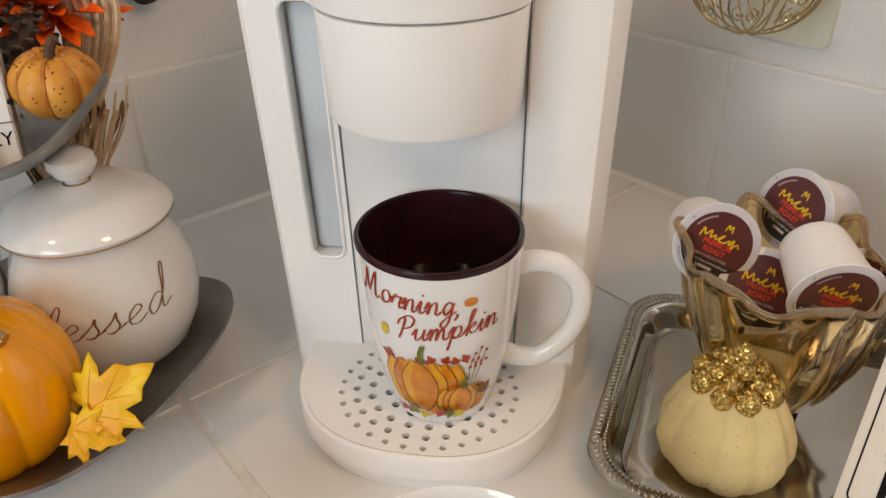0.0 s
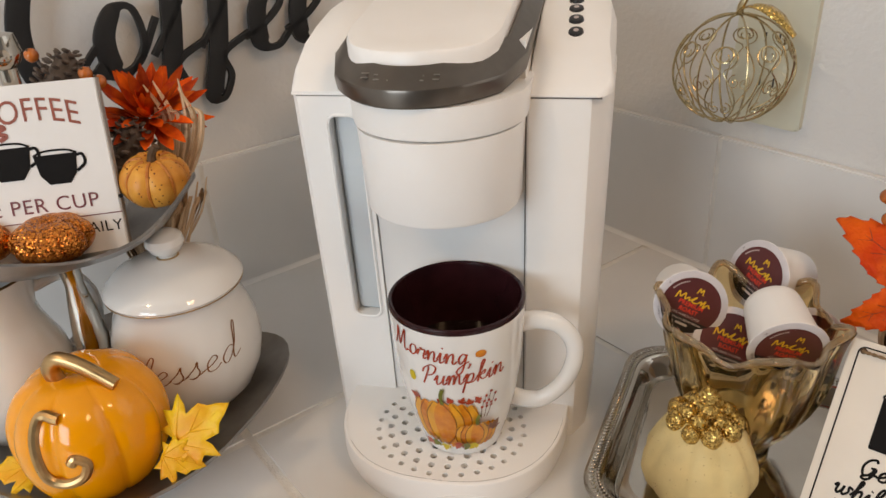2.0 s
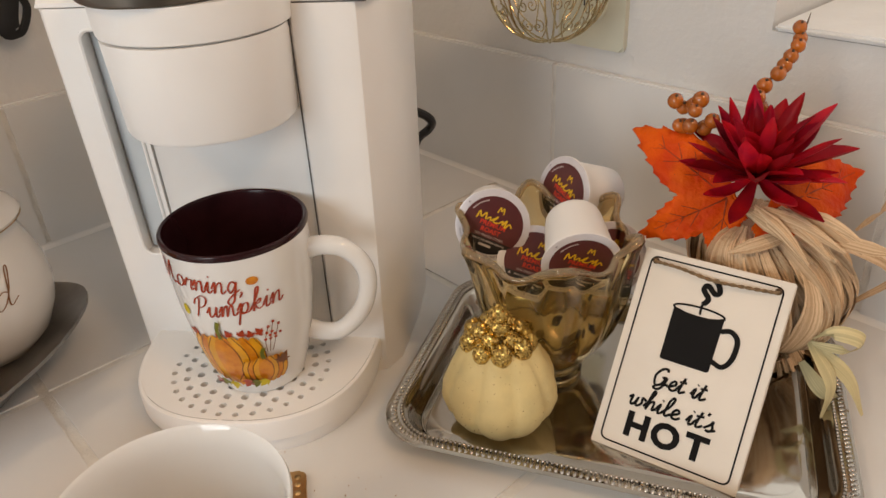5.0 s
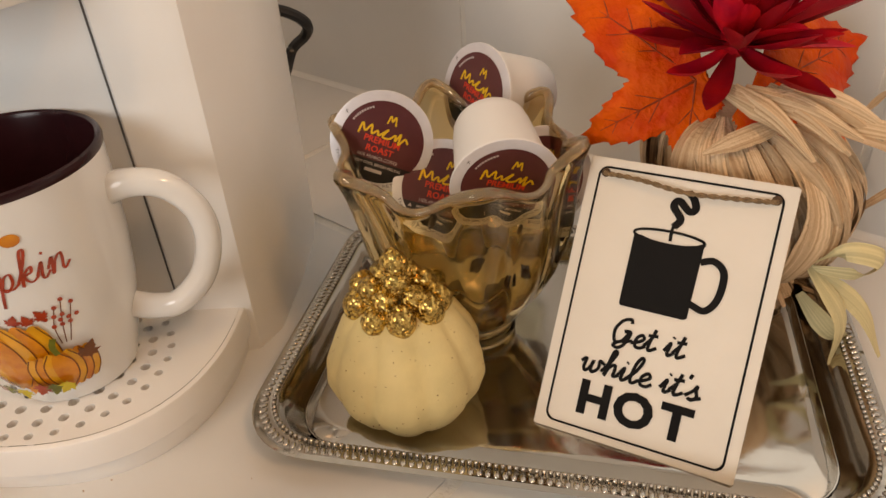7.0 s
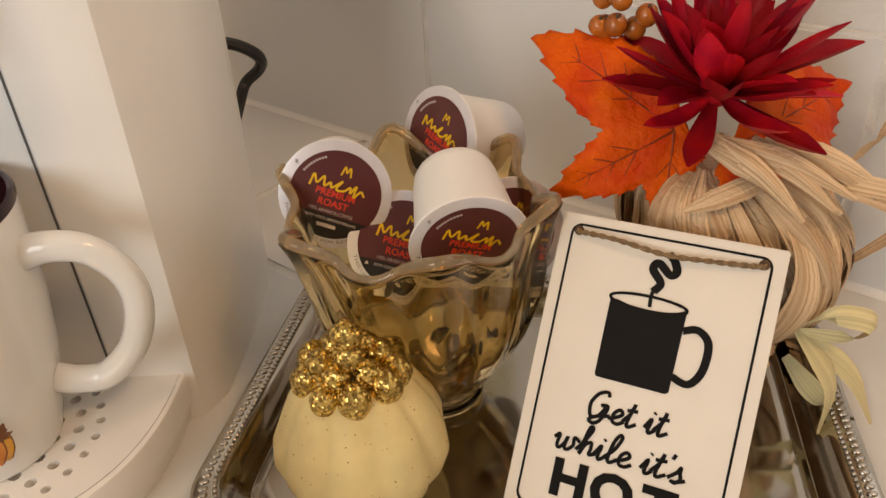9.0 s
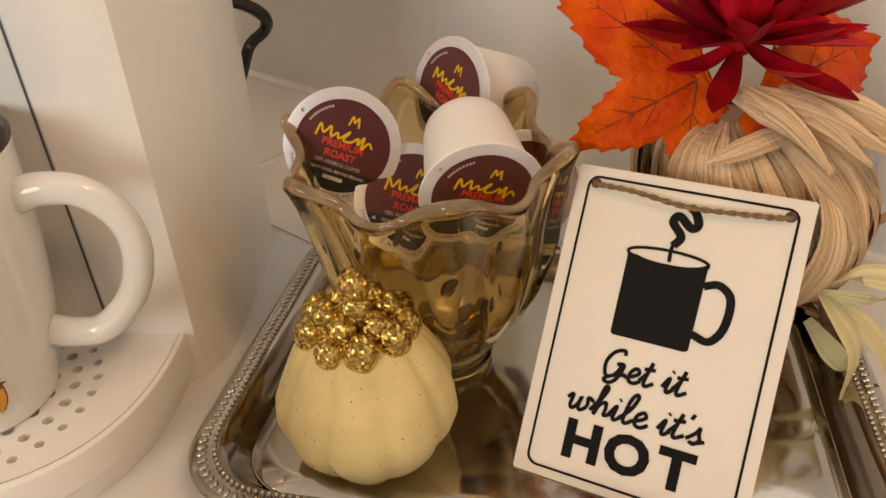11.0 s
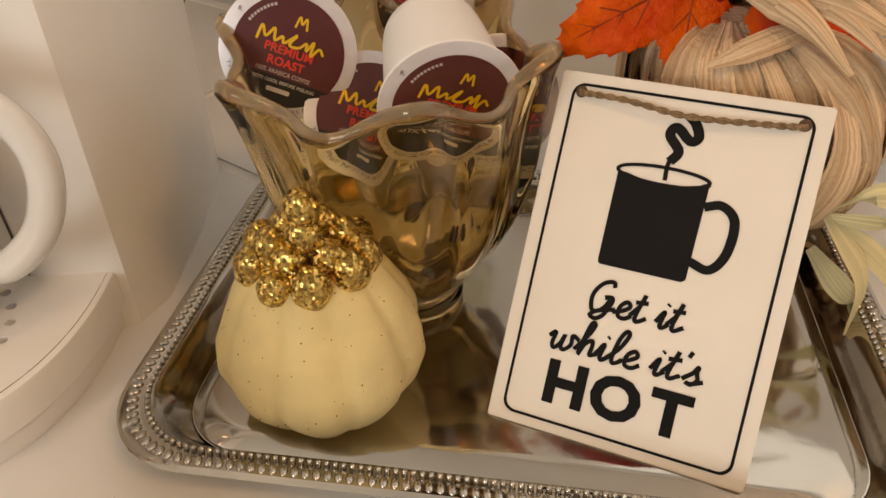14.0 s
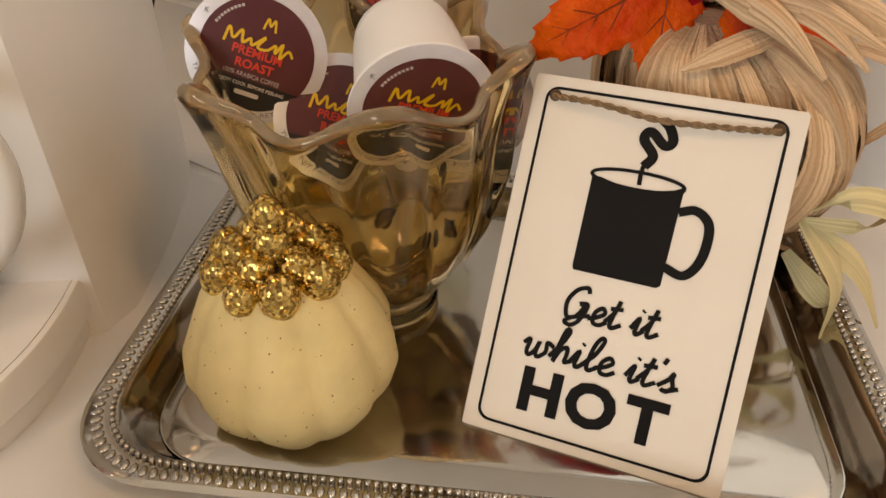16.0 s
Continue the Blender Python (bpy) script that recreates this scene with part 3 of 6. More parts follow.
button_cover = part("button_cover", cover(0.0676, 0.1195, True), "plastic", maker)
part("reservoir_lid", cover(-0.088, -0.040, False), "plastic", maker)
for k, y in enumerate((0.052, 0.067, 0.082, 0.097)):
    z = top_profile(y)
    slope = math.atan2(top_profile(y + 0.005) - top_profile(y - 0.005), 0.01)
    b = part("button", lathe([(0.0, 0.0012), (0.003, 0.0014), (0.0046, 0.001), (0.0052, -0.001)], 20), "black", button_cover, "round black brew button", at=pose(0.0935 - 0.0008 * k, y, z + 0.0004, math.degrees(slope)))
    part("button_mark", lathe([(0.0, 0.0017), (0.0016, 0.0016), (0.0018, 0.0013)], 14), "pale_ink", b)
part("side_seam", warp(box(0.0668, 0.0676, 0.0005, 0.003, 0.0, 0.266), taper_x), "plastic_seam", maker)
part("shoulder_seam", box(0.069, 0.113, 0.0008, 0.1, 0.2650, 0.2662), "plastic_seam", maker)


def u_outline(r, yc, back, n=20, cx=CX, nose=1.0):
    pts = [(cx + r, back)]
    for k in range(n + 1):
        a = -math.pi * k / n
        pts.append((cx + r * math.cos(a), yc + r * nose * math.sin(a)))
    pts.append((cx - r, back))
    return pts


def stack(levels, outline, bm=None):
    bm = bm or bmesh.new()
    rows = [[bm.verts.new((x, y, z)) for x, y in outline(r)] for r, z in levels]
    grid_faces(bm, rows, True)
    bm.faces.new(rows[0][::-1])
    bm.faces.new(rows[-1])
    return bm


brew_head = part("brew_head", stack([(0.0455, 0.2005), (0.0488, 0.2014), (0.050, 0.2035), (0.0525, 0.256)], lambda r: u_outline(r, -0.009, 0.02)), "plastic", maker)
part("head_collar", stack([(0.0525, 0.2565), (0.0545, 0.2575), (0.0550, 0.259), (0.0560, 0.277)], lambda r: u_outline(r, -0.006, 0.04)), "plastic", maker)
part("head_top", stack([(0.051, 0.2772), (0.051, 0.2875)], lambda r: u_outline(r, 0.0, 0.15, cx=HX)), "plastic", maker)


def band_outline(k):
    """Handle seen from above: straight sides, clipped corners, a gently bowed front."""
    a = 0.0604 * k
    pts = [(HX + a, 0.15), (HX + a, 0.0)]
    for i in range(13):
        t = 1 - 2 * i / 12
        pts.append((HX + t * (a - 0.010), -0.0665 * k + 0.030 * abs(t) ** 2.2 * 1.2))
    pts += [(HX - a, 0.0), (HX - a, 0.15)]
    return pts


def band_lift(c):
    y = c.y
    return Vector((c.x, c.y, c.z + 0.17 * max(0, y + 0.03) - 0.05 * max(0, y - 0.05)))


bm = bmesh.new()
rows = []
for k, z in ((0.90, 0.2772), (0.985, 0.2776), (0.995, 0.2786), (1.010, 0.2870), (1.004, 0.2884), (0.990, 0.2892), (0.860, 0.2985), (0.845, 0.2992), (0.835, 0.2960)):
    rows.append([bm.verts.new((x, y, z)) for x, y in band_outline(k)])
grid_faces(bm, rows, True)
bm.faces.new(rows[-1])
bm.faces.new(rows[0][::-1])
handle = part("handle_band", warp(bm, band_lift), "pewter", maker, "dark pewter lifting handle", angle=24)
bm = stack([(0.0480, 0.292), (0.0482, 0.3035), (0.0470, 0.3058), (0.044, 0.307), (0.034, 0.3078)], lambda r: u_outline(r, -0.0015, 0.15 + 0.3 * (r - 0.048), cx=HX, nose=1.08))
part("lid", warp(bm, band_lift), "plastic", maker)
# the maker's mark on the handle: plain raised bars
for k in range(6):
    x = HX - 0.0235 + 0.0082 * k
    y = -0.0618 + 0.030 * 1.2 * abs((x - HX) / 0.054) ** 2.2
    for dz in (0.0, 0.0026):
        bmk = box(-0.0022, 0.0022, -0.0004, 0.0004, -0.0003, 0.0003)
        part("mark", bmk, "chrome_letters", handle, at=Matrix.Translation(band_lift(Vector((x, y + dz * 0.9, 0.2926 + dz * 0.75)))) @ Euler((radians(40), 0, 0)).to_matrix().to_4x4())
part("latch", box(0.0600, 0.0672, -0.002, 0.002, 0.252, 0.259, 0.001), "black", maker)


# base with the drip tray
def base_outline(k, n=36):
    a, b = 0.0848 * k, 0.0955 * k
    pts = [(CX + a, 0.012)]
    for i in range(n + 1):
        t = math.pi * i / n
        c, s = math.cos(t), math.sin(t)
        pts.append((CX + a * math.copysign(abs(c) ** 0.80, c), -b * abs(s) ** 0.80 + 0.002))
    pts.append((CX - a, 0.012))
    return pts


bm = bmesh.new()
rows = [[bm.verts.new((x, y, z)) for x, y in base_outline(k)] for k, z in ((0.945, 0.0), (0.96, 0.003), (0.965, 0.011), (0.985, 0.0125), (1.0, 0.014), (1.0, 0.027), (0.992, 0.0292), (0.978, 0.030), (0.968, 0.030), (0.966, 0.022))]
grid_faces(bm, rows, True)
bm.faces.new(rows[0][::-1])
bm.faces.new(rows[-1])
base = part("base", bm, "plastic", maker)
HOLE_C = (CX + 0.002, -0.038)
bm = bmesh.new()
edges = []


def loop_edges(pts):
    vs = [bm.verts.new((x, y, 0.0302)) for x, y in pts]
    return [bm.edges.new((vs[i], vs[(i + 1) % len(vs)])) for i in range(len(vs))]


edges += loop_edges(base_outline(0.9672))
hole_loops = []
for ring, (rad, count, hr) in enumerate(((0.012, 6, 0.0028), (0.0215, 12, 0.0028), (0.031, 18, 0.0027), (0.0395, 24, 0.0025), (0.0475, 30, 0.0021))):
    for k in range(count):
        a = 2 * math.pi * (k + 0.5 * (ring % 2)) / count
        x, y = HOLE_C[0] + rad * 1.12 * math.cos(a), HOLE_C[1] + rad * math.sin(a)
        if y > 0.004:
            continue
        e = loop_edges([(x + hr * math.cos(2 * math.pi * j / 10), y + hr * math.sin(2 * math.pi * j / 10)) for j in range(10)])
        hole_loops.append(e)
        edges += e
bmesh.ops.triangle_fill(bm, use_beauty=True, edges=edges)
ret = bmesh.ops.extrude_edge_only(bm, edges=[e for l in hole_loops for e in l])
for v in [g for g in ret["geom"] if isinstance(g, bmesh.types.BMVert)]:
    v.co.z -= 0.004
part("drip_plate", bm, "plastic", maker, "white drip plate with rings of round holes")
# dark brown pan: the shade inside the plate's holes is put into its colour
part("drip_pan", prism(base_outline(0.958), 0.0225, 0.0235), "brown_glaze", maker, "drip pan under the plate, brown to give the shade in its holes")

# power cord behind the maker
cord = part("power_cord", tube(smooth_path([(0.075, 0.197, 0.134), (0.100, 0.203, 0.128), (0.113, 0.210, 0.117), (0.110, 0.218, 0.106), (0.100, 0.216, 0.098), (0.095, 0.212, 0.088), (0.08, 0.212, 0.05), (0.07, 0.22, 0.0045), (0.04, 0.24, 0.0045)], 8), 0.0040, 8), "black")
tagged(cord, "black power cord looped behind the coffee maker", "cord")

# ---- mug on the drip tray ----
MUG = Vector((0.0255, -0.0375, 0.0305))
mug = thing("mug", "white ceramic mug with autumn print and brown inside", "mug", Matrix.Translation(MUG))
MH = 0.1150
mug_profile = [(0.024, 0.0015), (0.0262, 0.0), (0.028, 0.001), (0.0295, 0.006), (0.0345, 0.022), (0.0395, 0.045), (0.0428, 0.07), (0.0446, 0.098), (0.0452, 0.111)]


def mug_r(z):
    for (r0, z0), (r1, z1) in zip(mug_profile[2:], mug_profile[3:]):
        if z <= z1:
            return r0 + (r1 - r0) * (z - z0) / (z1 - z0)
    return 0.0452


bm = lathe([(0, 0.003)] + mug_profile, 64)
cup_body = part("body", bm, "ceramic", mug)
part("inside", lathe([(0.0453, 0.111), (0.0456, 0.1128), (0.0450, 0.1144), (0.0440, MH), (0.0428, 0.1142), (0.0422, 0.112), (0.0412, 0.09), (0.0392, 0.06), (0.034, 0.03), (0.026, 0.008), (0, 0.006)], 64), "brown_glaze", mug, "glossy dark brown glazed inside and rim")
part("coffee", lathe([(0, 0.068), (0.0396, 0.068)], 48), "coffee", mug)
hp = smooth_path([(0.041, 0, 0.092), (0.052, 0, 0.0945), (0.066, 0, 0.0915), (0.0765, 0, 0.079), (0.078, 0, 0.062), (0.071, 0, 0.043), (0.057, 0, 0.0295), (0.045, 0, 0.0285), (0.036, 0, 0.031)], 6)
hr = [0.0060 - 0.0008 * math.sin(math.pi * i / (len(hp) - 1)) for i in range(len(hp))]
part("handle", tube(hp, hr, 14, flat=1.15), "ceramic", mug, at=pose(0, 0, 0, 0, 0, 7))


def on_mug(bm, u0, z0, off=0.0004):
    """Wrap flat print round the mug: u runs along its girth from straight ahead."""
    def f(c):
        z = z0 + c.y
        r = mug_r(z)
        a = (u0 + c.x) / 0.0435 - math.pi / 2
        return Vector((r * math.cos(a) + (off + c.z) * math.cos(a), r * math.sin(a) + (off + c.z) * math.sin(a), z))
    return warp(bm, f)


def cut(bm, size=0.003):
    """Split long edges, so that flat print can bend."""
    for _ in range(4):
        long = [e for e in bm.edges if e.calc_length() > size]
        if not long:
            break
        bmesh.ops.subdivide_edges(bm, edges=long, cuts=1)
        bmesh.ops.triangulate(bm, faces=[f for f in bm.faces if len(f.verts) > 4])
    return bm


part("lettering", on_mug(script("Morning,", 0.0158, 0.00125, -0.06, 0.22, 1, 0.80), -0.0105, 0.0950), "print_red", mug, "dark red script words")
part("lettering", on_mug(script("Pumpkin", 0.0155, 0.00125, 0.08, 0.22, 1, 0.86), 0.0110, 0.0775), "print_red", mug)


def disc_e(ex, ey, seg=22):
    return shape([(ex * math.cos(2 * math.pi * k / seg), ey * math.sin(2 * math.pi * k / seg)) for k in range(seg)])


def pumpkin_print(cx, cz, w, h, stem, layer):
    n = 7
    for k in sorted(range(n), key=lambda q: -abs(q - (n - 1) / 2)):
        t = (k - (n - 1) / 2) / ((n - 1) / 2)
        ex = w * 0.5 * (0.30 - 0.06 * abs(t))
        x = cx + t * w * 0.36
        hh = h * 0.5 * (1 - 0.12 * t * t)
        lz = layer + 0.00012 * (n - abs(k - n // 2))
        part("print", on_mug(cut(disc_e(ex, hh)), x, cz, lz), "print_orange" if k % 2 else "print_amber", mug)
        line = bmesh.new()
        stroke(line, [(ex * 0.2 * t, hh * 0.95), (ex * (0.95 if t >= 0 else -0.95), hh * 0.35), (ex * (0.95 if t >= 0 else -0.95), -hh * 0.4), (ex * 0.3 * t, -hh * 0.95)], 0.0006)
        part("print_line", on_mug(line, x, cz, lz + 0.0001), "print_brown", mug)
    st = bmesh.new()
    stroke(st, [(0, -0.001), (-0.0006, stem * 0.5), (0.0012, stem)], 0.0026)
    part("print_stem", on_mug(st, cx, cz + h * 0.47, layer + 0.0012), "print_green", mug)



pumpkin_print(-0.0035, 0.0355, 0.054, 0.044, 0.013, 0.0004)
pumpkin_print(0.0205, 0.0255, 0.034, 0.025, 0.009, 0.0018)
rng = random.Random(4)


def maple(size=1.0):
    """A lobed leaf outline, stalk at the origin, tip along y."""
    prof = [(0.0, 0.0), (0.10, 0.02), (0.30, -0.06), (0.27, 0.10), (0.50, 0.16), (0.40, 0.28), (0.56, 0.50), (0.36, 0.48), (0.24, 0.42), (0.27, 0.64), (0.16, 0.72), (0.10, 0.86), (0.0, 1.0)]
    right = [(x * size, y * size) for x, y in prof]
    return right + [(-x, y) for x, y in right[-2:0:-1]]


def print_leaf(u, z, size, turn, material, layer=0.0005):
    bm = cut(shape(maple(size)), 0.004)
    c, s = math.cos(radians(turn)), math.sin(radians(turn))
    warp(bm, lambda v: Vector((c * v.x - s * v.y, s * v.x + c * v.y, 0)))
    part("print", on_mug(bm, u, z, layer), material, mug)


part("print", on_mug(cut(disc_e(0.0036, 0.0028)), 0.0230, 0.0960), "print_orange", mug, "printed orange leaf")
part("print", on_mug(cut(disc_e(0.0028, 0.0040)), -0.0245, 0.0735), "print_yellow", mug, "printed yellow leaf")
print_leaf(-0.022, 0.054, 0.009, 70, "print_red")
for k in range(7):
    print_leaf(-0.016 + 0.006 * k, 0.019 + rng.uniform(-0.001, 0.002), 0.0085, rng.uniform(120, 240), ("print_red", "print_green", "print_yellow", "print_orange")[k % 4], 0.0040 + 0.00015 * k)
for k in range(5):
    print_leaf(-0.004 + 0.0065 * k, 0.055 + rng.uniform(-0.001, 0.002), 0.006, rng.uniform(-40, 40), "print_red", 0.0004)
print_leaf(0.031, 0.030, 0.010, -30, "print_brown", 0.0042)
twig = bmesh.new()
dots = []
for k in range(3):
    x0 = 0.024 + 0.0035 * k
    tip = (x0 + 0.003, 0.060 + 0.003 * (k % 2))
    stroke(twig, [(0.024 + 0.002 * k, 0.040), (x0, 0.05), tip], 0.0005)
    dots += [tip, (x0 - 0.002, 0.0555), (x0 + 0.0035, 0.053), (x0, 0.0505)]
part("print_twig", on_mug(twig, 0, 0), "print_brown", mug)
for x, z in dots:
    part("print_berry", on_mug(disc_e(0.0011, 0.0011, 10), x, z, 0.0006), "print_red", mug)

# ---- silver serving tray ----
TU = Vector((math.cos(radians(-12)), math.sin(radians(-12)), 0))
TV = Vector((-TU.y, TU.x, 0))
TRAY0 = Vector((0.1065, -0.0830, 0))
TW, TD = 0.286, 0.205
TRAY_M = axes(TRAY0 + TU * TW / 2 + TV * TD / 2, TU, TV)
tray = thing("serving_tray", "rectangular silver metal tray with a beaded rim", "tray", TRAY_M)


def tray_ring(inset, z, r):
    return [(x, y, z) for x, y in rounded_rect(TW - 2 * inset, TD - 2 * inset, max(r - inset * 0.5, 0.01), 8)]


bm = bmesh.new()
rows = [[bm.verts.new(p) for p in tray_ring(i, z, 0.036)] for i, z in ((0.034, 0.0005), (0.020, 0.0008), (0.016, 0.006), (0.013, 0.0125), (0.010, 0.0150), (0.002, 0.0160), (0.0, 0.0148), (0.0006, 0.0138), (0.009, 0.0132), (0.013, 0.006), (0.017, 0.0), (0.03, 0.0))]
grid_faces(bm, rows, True)
bm.faces.new(rows[-1][::-1])
part("rim", bm, "silver", tray)
bm = bmesh.new()
rows = [[bm.verts.new(p) for p in tray_ring(i, z, 0.036)] for i, z in ((0.0205, 0.0012), (0.026, 0.0046), (0.03, 0.0050))]
grid_faces(bm, rows, True)
bm.faces.new(rows[-1])
part("tray_floor", bm, "silver", tray, "polished mirror-bright tray floor")
# beaded edge: an outer and an inner row of beads with slanting flutes between
small = mesh_of("bead", ball(0.0012, (0, 0, 0), 7, 5), "silver_rim")
flute = mesh_of("flute", ball(0.0016, (0, 0, 0), 8, 5, squash=(0.95, 1.5, 0.62)), "silver_rim")


def walk_ring(inset, z, step):
    pts = [Vector(p) for p in tray_ring(inset, z, 0.036)]
    pts.append(pts[0])
    out, left = [], 0.0
    for a, b in zip(pts, pts[1:]):
        d = (b - a).length
        while left <= d and d > 0:
            out.append((a + (b - a) * (left / d), math.atan2(b.y - a.y, b.x - a.x)))
            left += step
        left -= d
    return out


for ring, (inset, z, step, me, turn) in enumerate(((0.0092, 0.0158, 0.0029, small, 0), (0.0046, 0.0157, 0.0037, flute, 12))):
    for p, a in walk_ring(inset, z, step):
        ob = new("bead" if ring == 0 else "flute", me)
        ob.parent = tray
        ob.matrix_local = Matrix.Translation(p) @ Euler((0, 0, a + radians(turn))).to_matrix().to_4x4()

FLOOR = 0.0052
# ---- cream pumpkin with a glitter stem ----
wp = thing("cream_pumpkin", "matt cream pumpkin with a gold glitter top, on the silver tray", "pumpkin", pose(0.1885, -0.0475, FLOOR, 0, 0, 8))
prof = [(0.0, 0.003), (0.014, 0.0), (0.024, 0.001), (0.0300, 0.006), (0.0350, 0.014), (0.0376, 0.023), (0.0368, 0.032), (0.0325, 0.043), (0.0268, 0.054), (0.0217, 0.061), (0.016, 0.0655), (0.0, 0.066)]
body = part("body", warp(lathe(prof, 96, 9, 0.085), lambda c: c + Vector((0.0011, 0.0008, 0)) * noise.noise(c * 60)), "cream", wp, angle=0)
speck = bmesh.new()
rng = random.Random(3)
for k in range(230):
    a, t = rng.uniform(0, 6.283), rng.uniform(0.02, 0.98)
    i = min(int(t * 7), 6) + 3
    (r0, z0), (r1, z1) = prof[i], prof[i + 1]
    f = t * 7 - int(t * 7)
    r, z = (r0 + (r1 - r0) * f), z0 + (z1 - z0) * f
    r *= 1 - 0.085 * (1 - abs(math.sin(9 * a / 2)) ** 0.6)
    bmesh.ops.create_icosphere(speck, subdivisions=1, radius=rng.uniform(0.00014, 0.00034), matrix=Matrix.Translation((r * math.cos(a), r * math.sin(a), z)))
ob = part("specks", speck, "gourd_dot", wp, "scattered glitter specks")
ob["kind"] = "stuff"
rng = random.Random(5)
for ring, (n, rad, z, br) in enumerate(((9, 0.0180, 0.0635, 0.0064), (6, 0.0115, 0.0690, 0.0062), (3, 0.0055, 0.0745, 0.0060), (1, -0.002, 0.0825, 0.0062))):
    for k in range(n):
        a = 2 * math.pi * (k + 0.5 * ring) / n + rng.uniform(-0.1, 0.1) - 1.6
        b = br * rng.uniform(0.92, 1.12)
        bm = ball(b, (0, 0, 0), 18, 12, squash=(1, 1, 1.15))
        warp(bm, lambda c: c * (1 + 0.10 * noise.noise(c * 260 + Vector((k, ring, 0)))))
        ob = part("glitter_bead", bm, "gold_glitter", wp, "gold glitter cluster" if k == 0 else "", at=Matrix.Translation((rad * math.cos(a), rad * math.sin(a), z + rng.uniform(-0.001, 0.001))), angle=0)

# ---- amber glass vase with coffee pods ----
VASE = Vector((0.2160, 0.0080, FLOOR + 0.0002))
vase = thing("glass_vase", "smoky amber glass tulip vase with dark flecks, holding coffee pods", "vase", Matrix.Translation(VASE))
VASE_PROFILE = [(0.0195, 0.0), (0.0215, 0.0012), (0.0220, 0.0035), (0.0205, 0.0060), (0.0205, 0.0085), (0.0235, 0.0130), (0.0300, 0.0210), (0.0375, 0.0320), (0.0435, 0.0450), (0.0480, 0.0600), (0.0510, 0.0760), (0.0530, 0.0900), (0.0545, 0.1000), (0.0565, 0.1070)]


def vase_point(a, t, thick=0.0):
    """A point on the vase: six pleats with a rib under each pulled-up tip of the rim; t runs from foot to rim."""
    k = t * (len(VASE_PROFILE) - 1)
    i = min(int(k), len(VASE_PROFILE) - 2)
    (r0, z0), (r1, z1) = VASE_PROFILE[i], VASE_PROFILE[i + 1]
    r, z = r0 + (r1 - r0) * (k - i), z0 + (z1 - z0) * (k - i)
    d = (a - radians(280) + math.pi / 6) % (math.pi / 3) - math.pi / 6
    rib = math.exp(-(d / 0.15) ** 2)
    grow = min(1.0, max(0.0, (z - 0.010) / 0.06))
    top = max(0.0, (z - 0.078) / 0.029)
    groove = math.exp(-((abs(d) - 0.27) / 0.11) ** 2)
    pleat = 1.0 if not thick else 0.40 + 0.60 * top
    r *= 1 + grow * (0.105 * rib - 0.045 * groove) * pleat + 0.045 * rib * top * top
    z += (0.0085 * math.exp(-(d / 0.21) ** 2) - 0.0050 * (1 - math.exp(-(d / 0.42) ** 2))) * top
    r -= thick * (1 + 0.4 * rib)
    return Vector((r * math.cos(a) + 0.006 * (1 - z / 0.11), r * math.sin(a) - 0.003 * (1 - z / 0.11), z))


SEG, RISE = 168, 34
bm = bmesh.new()
ring = [2 * math.pi * j / SEG for j in range(SEG)]
outer = [[bm.verts.new(vase_point(a, i / RISE)) for a in ring] for i in range(RISE + 1)]
inner = [[bm.verts.new(vase_point(a, i / RISE, 0.0042)) for a in ring] for i in range(RISE, 13, -1)]
lip = []
for w in (0.25, 0.5, 0.75):
    row = []
    for a in ring:
        p, q = vase_point(a, 1.0), vase_point(a, 1.0, 0.0042)
        row.append(bm.verts.new(p.lerp(q, w) + Vector((0, 0, 0.0022 * math.sin(math.pi * w)))))
    lip.append(row)
well = bm.verts.new((0.005, -0.003, 0.0125))
foot = bm.verts.new((0.006, -0.003, 0.0030))
grid_faces(bm, [[foot] * SEG] + outer + lip + inner + [[well] * SEG], True)
part("bowl", bm, "amber", vase, angle=0)
rim_line = [vase_point(2 * math.pi * j / 120, 1.0, 0.0021) + Vector((0, 0, 0.0010)) for j in range(120)]
part("rim", tube(rim_line, [0.0021 + 0.0005 * math.cos(6 * (2 * math.pi * j / 120 - radians(280))) for j in range(120)], 10, closed=True), "amber_rim", vase, "thick fire-polished wavy rim", angle=0)
rng = random.Random(27)
for k in range(26):
    a, t = rng.uniform(0, 2 * math.pi), rng.uniform(0.55, 0.93)
    p, n = vase_point(a, t, 0.0050), Vector((math.cos(a), math.sin(a), -0.25))
    size = rng.uniform(0.0013, 0.0026)
    bm = ball(size, (0, 0, 0), 10, 6, squash=(0.75, rng.uniform(1.1, 2.2), 0.22))
    m = axes(p, Vector((-math.sin(a), math.cos(a), rng.uniform(-0.5, 0.5))), (0, 0, 1))
    part("fleck", bm, "fleck", vase, "dark brown fleck" if k == 0 else "", at=m, angle=0)


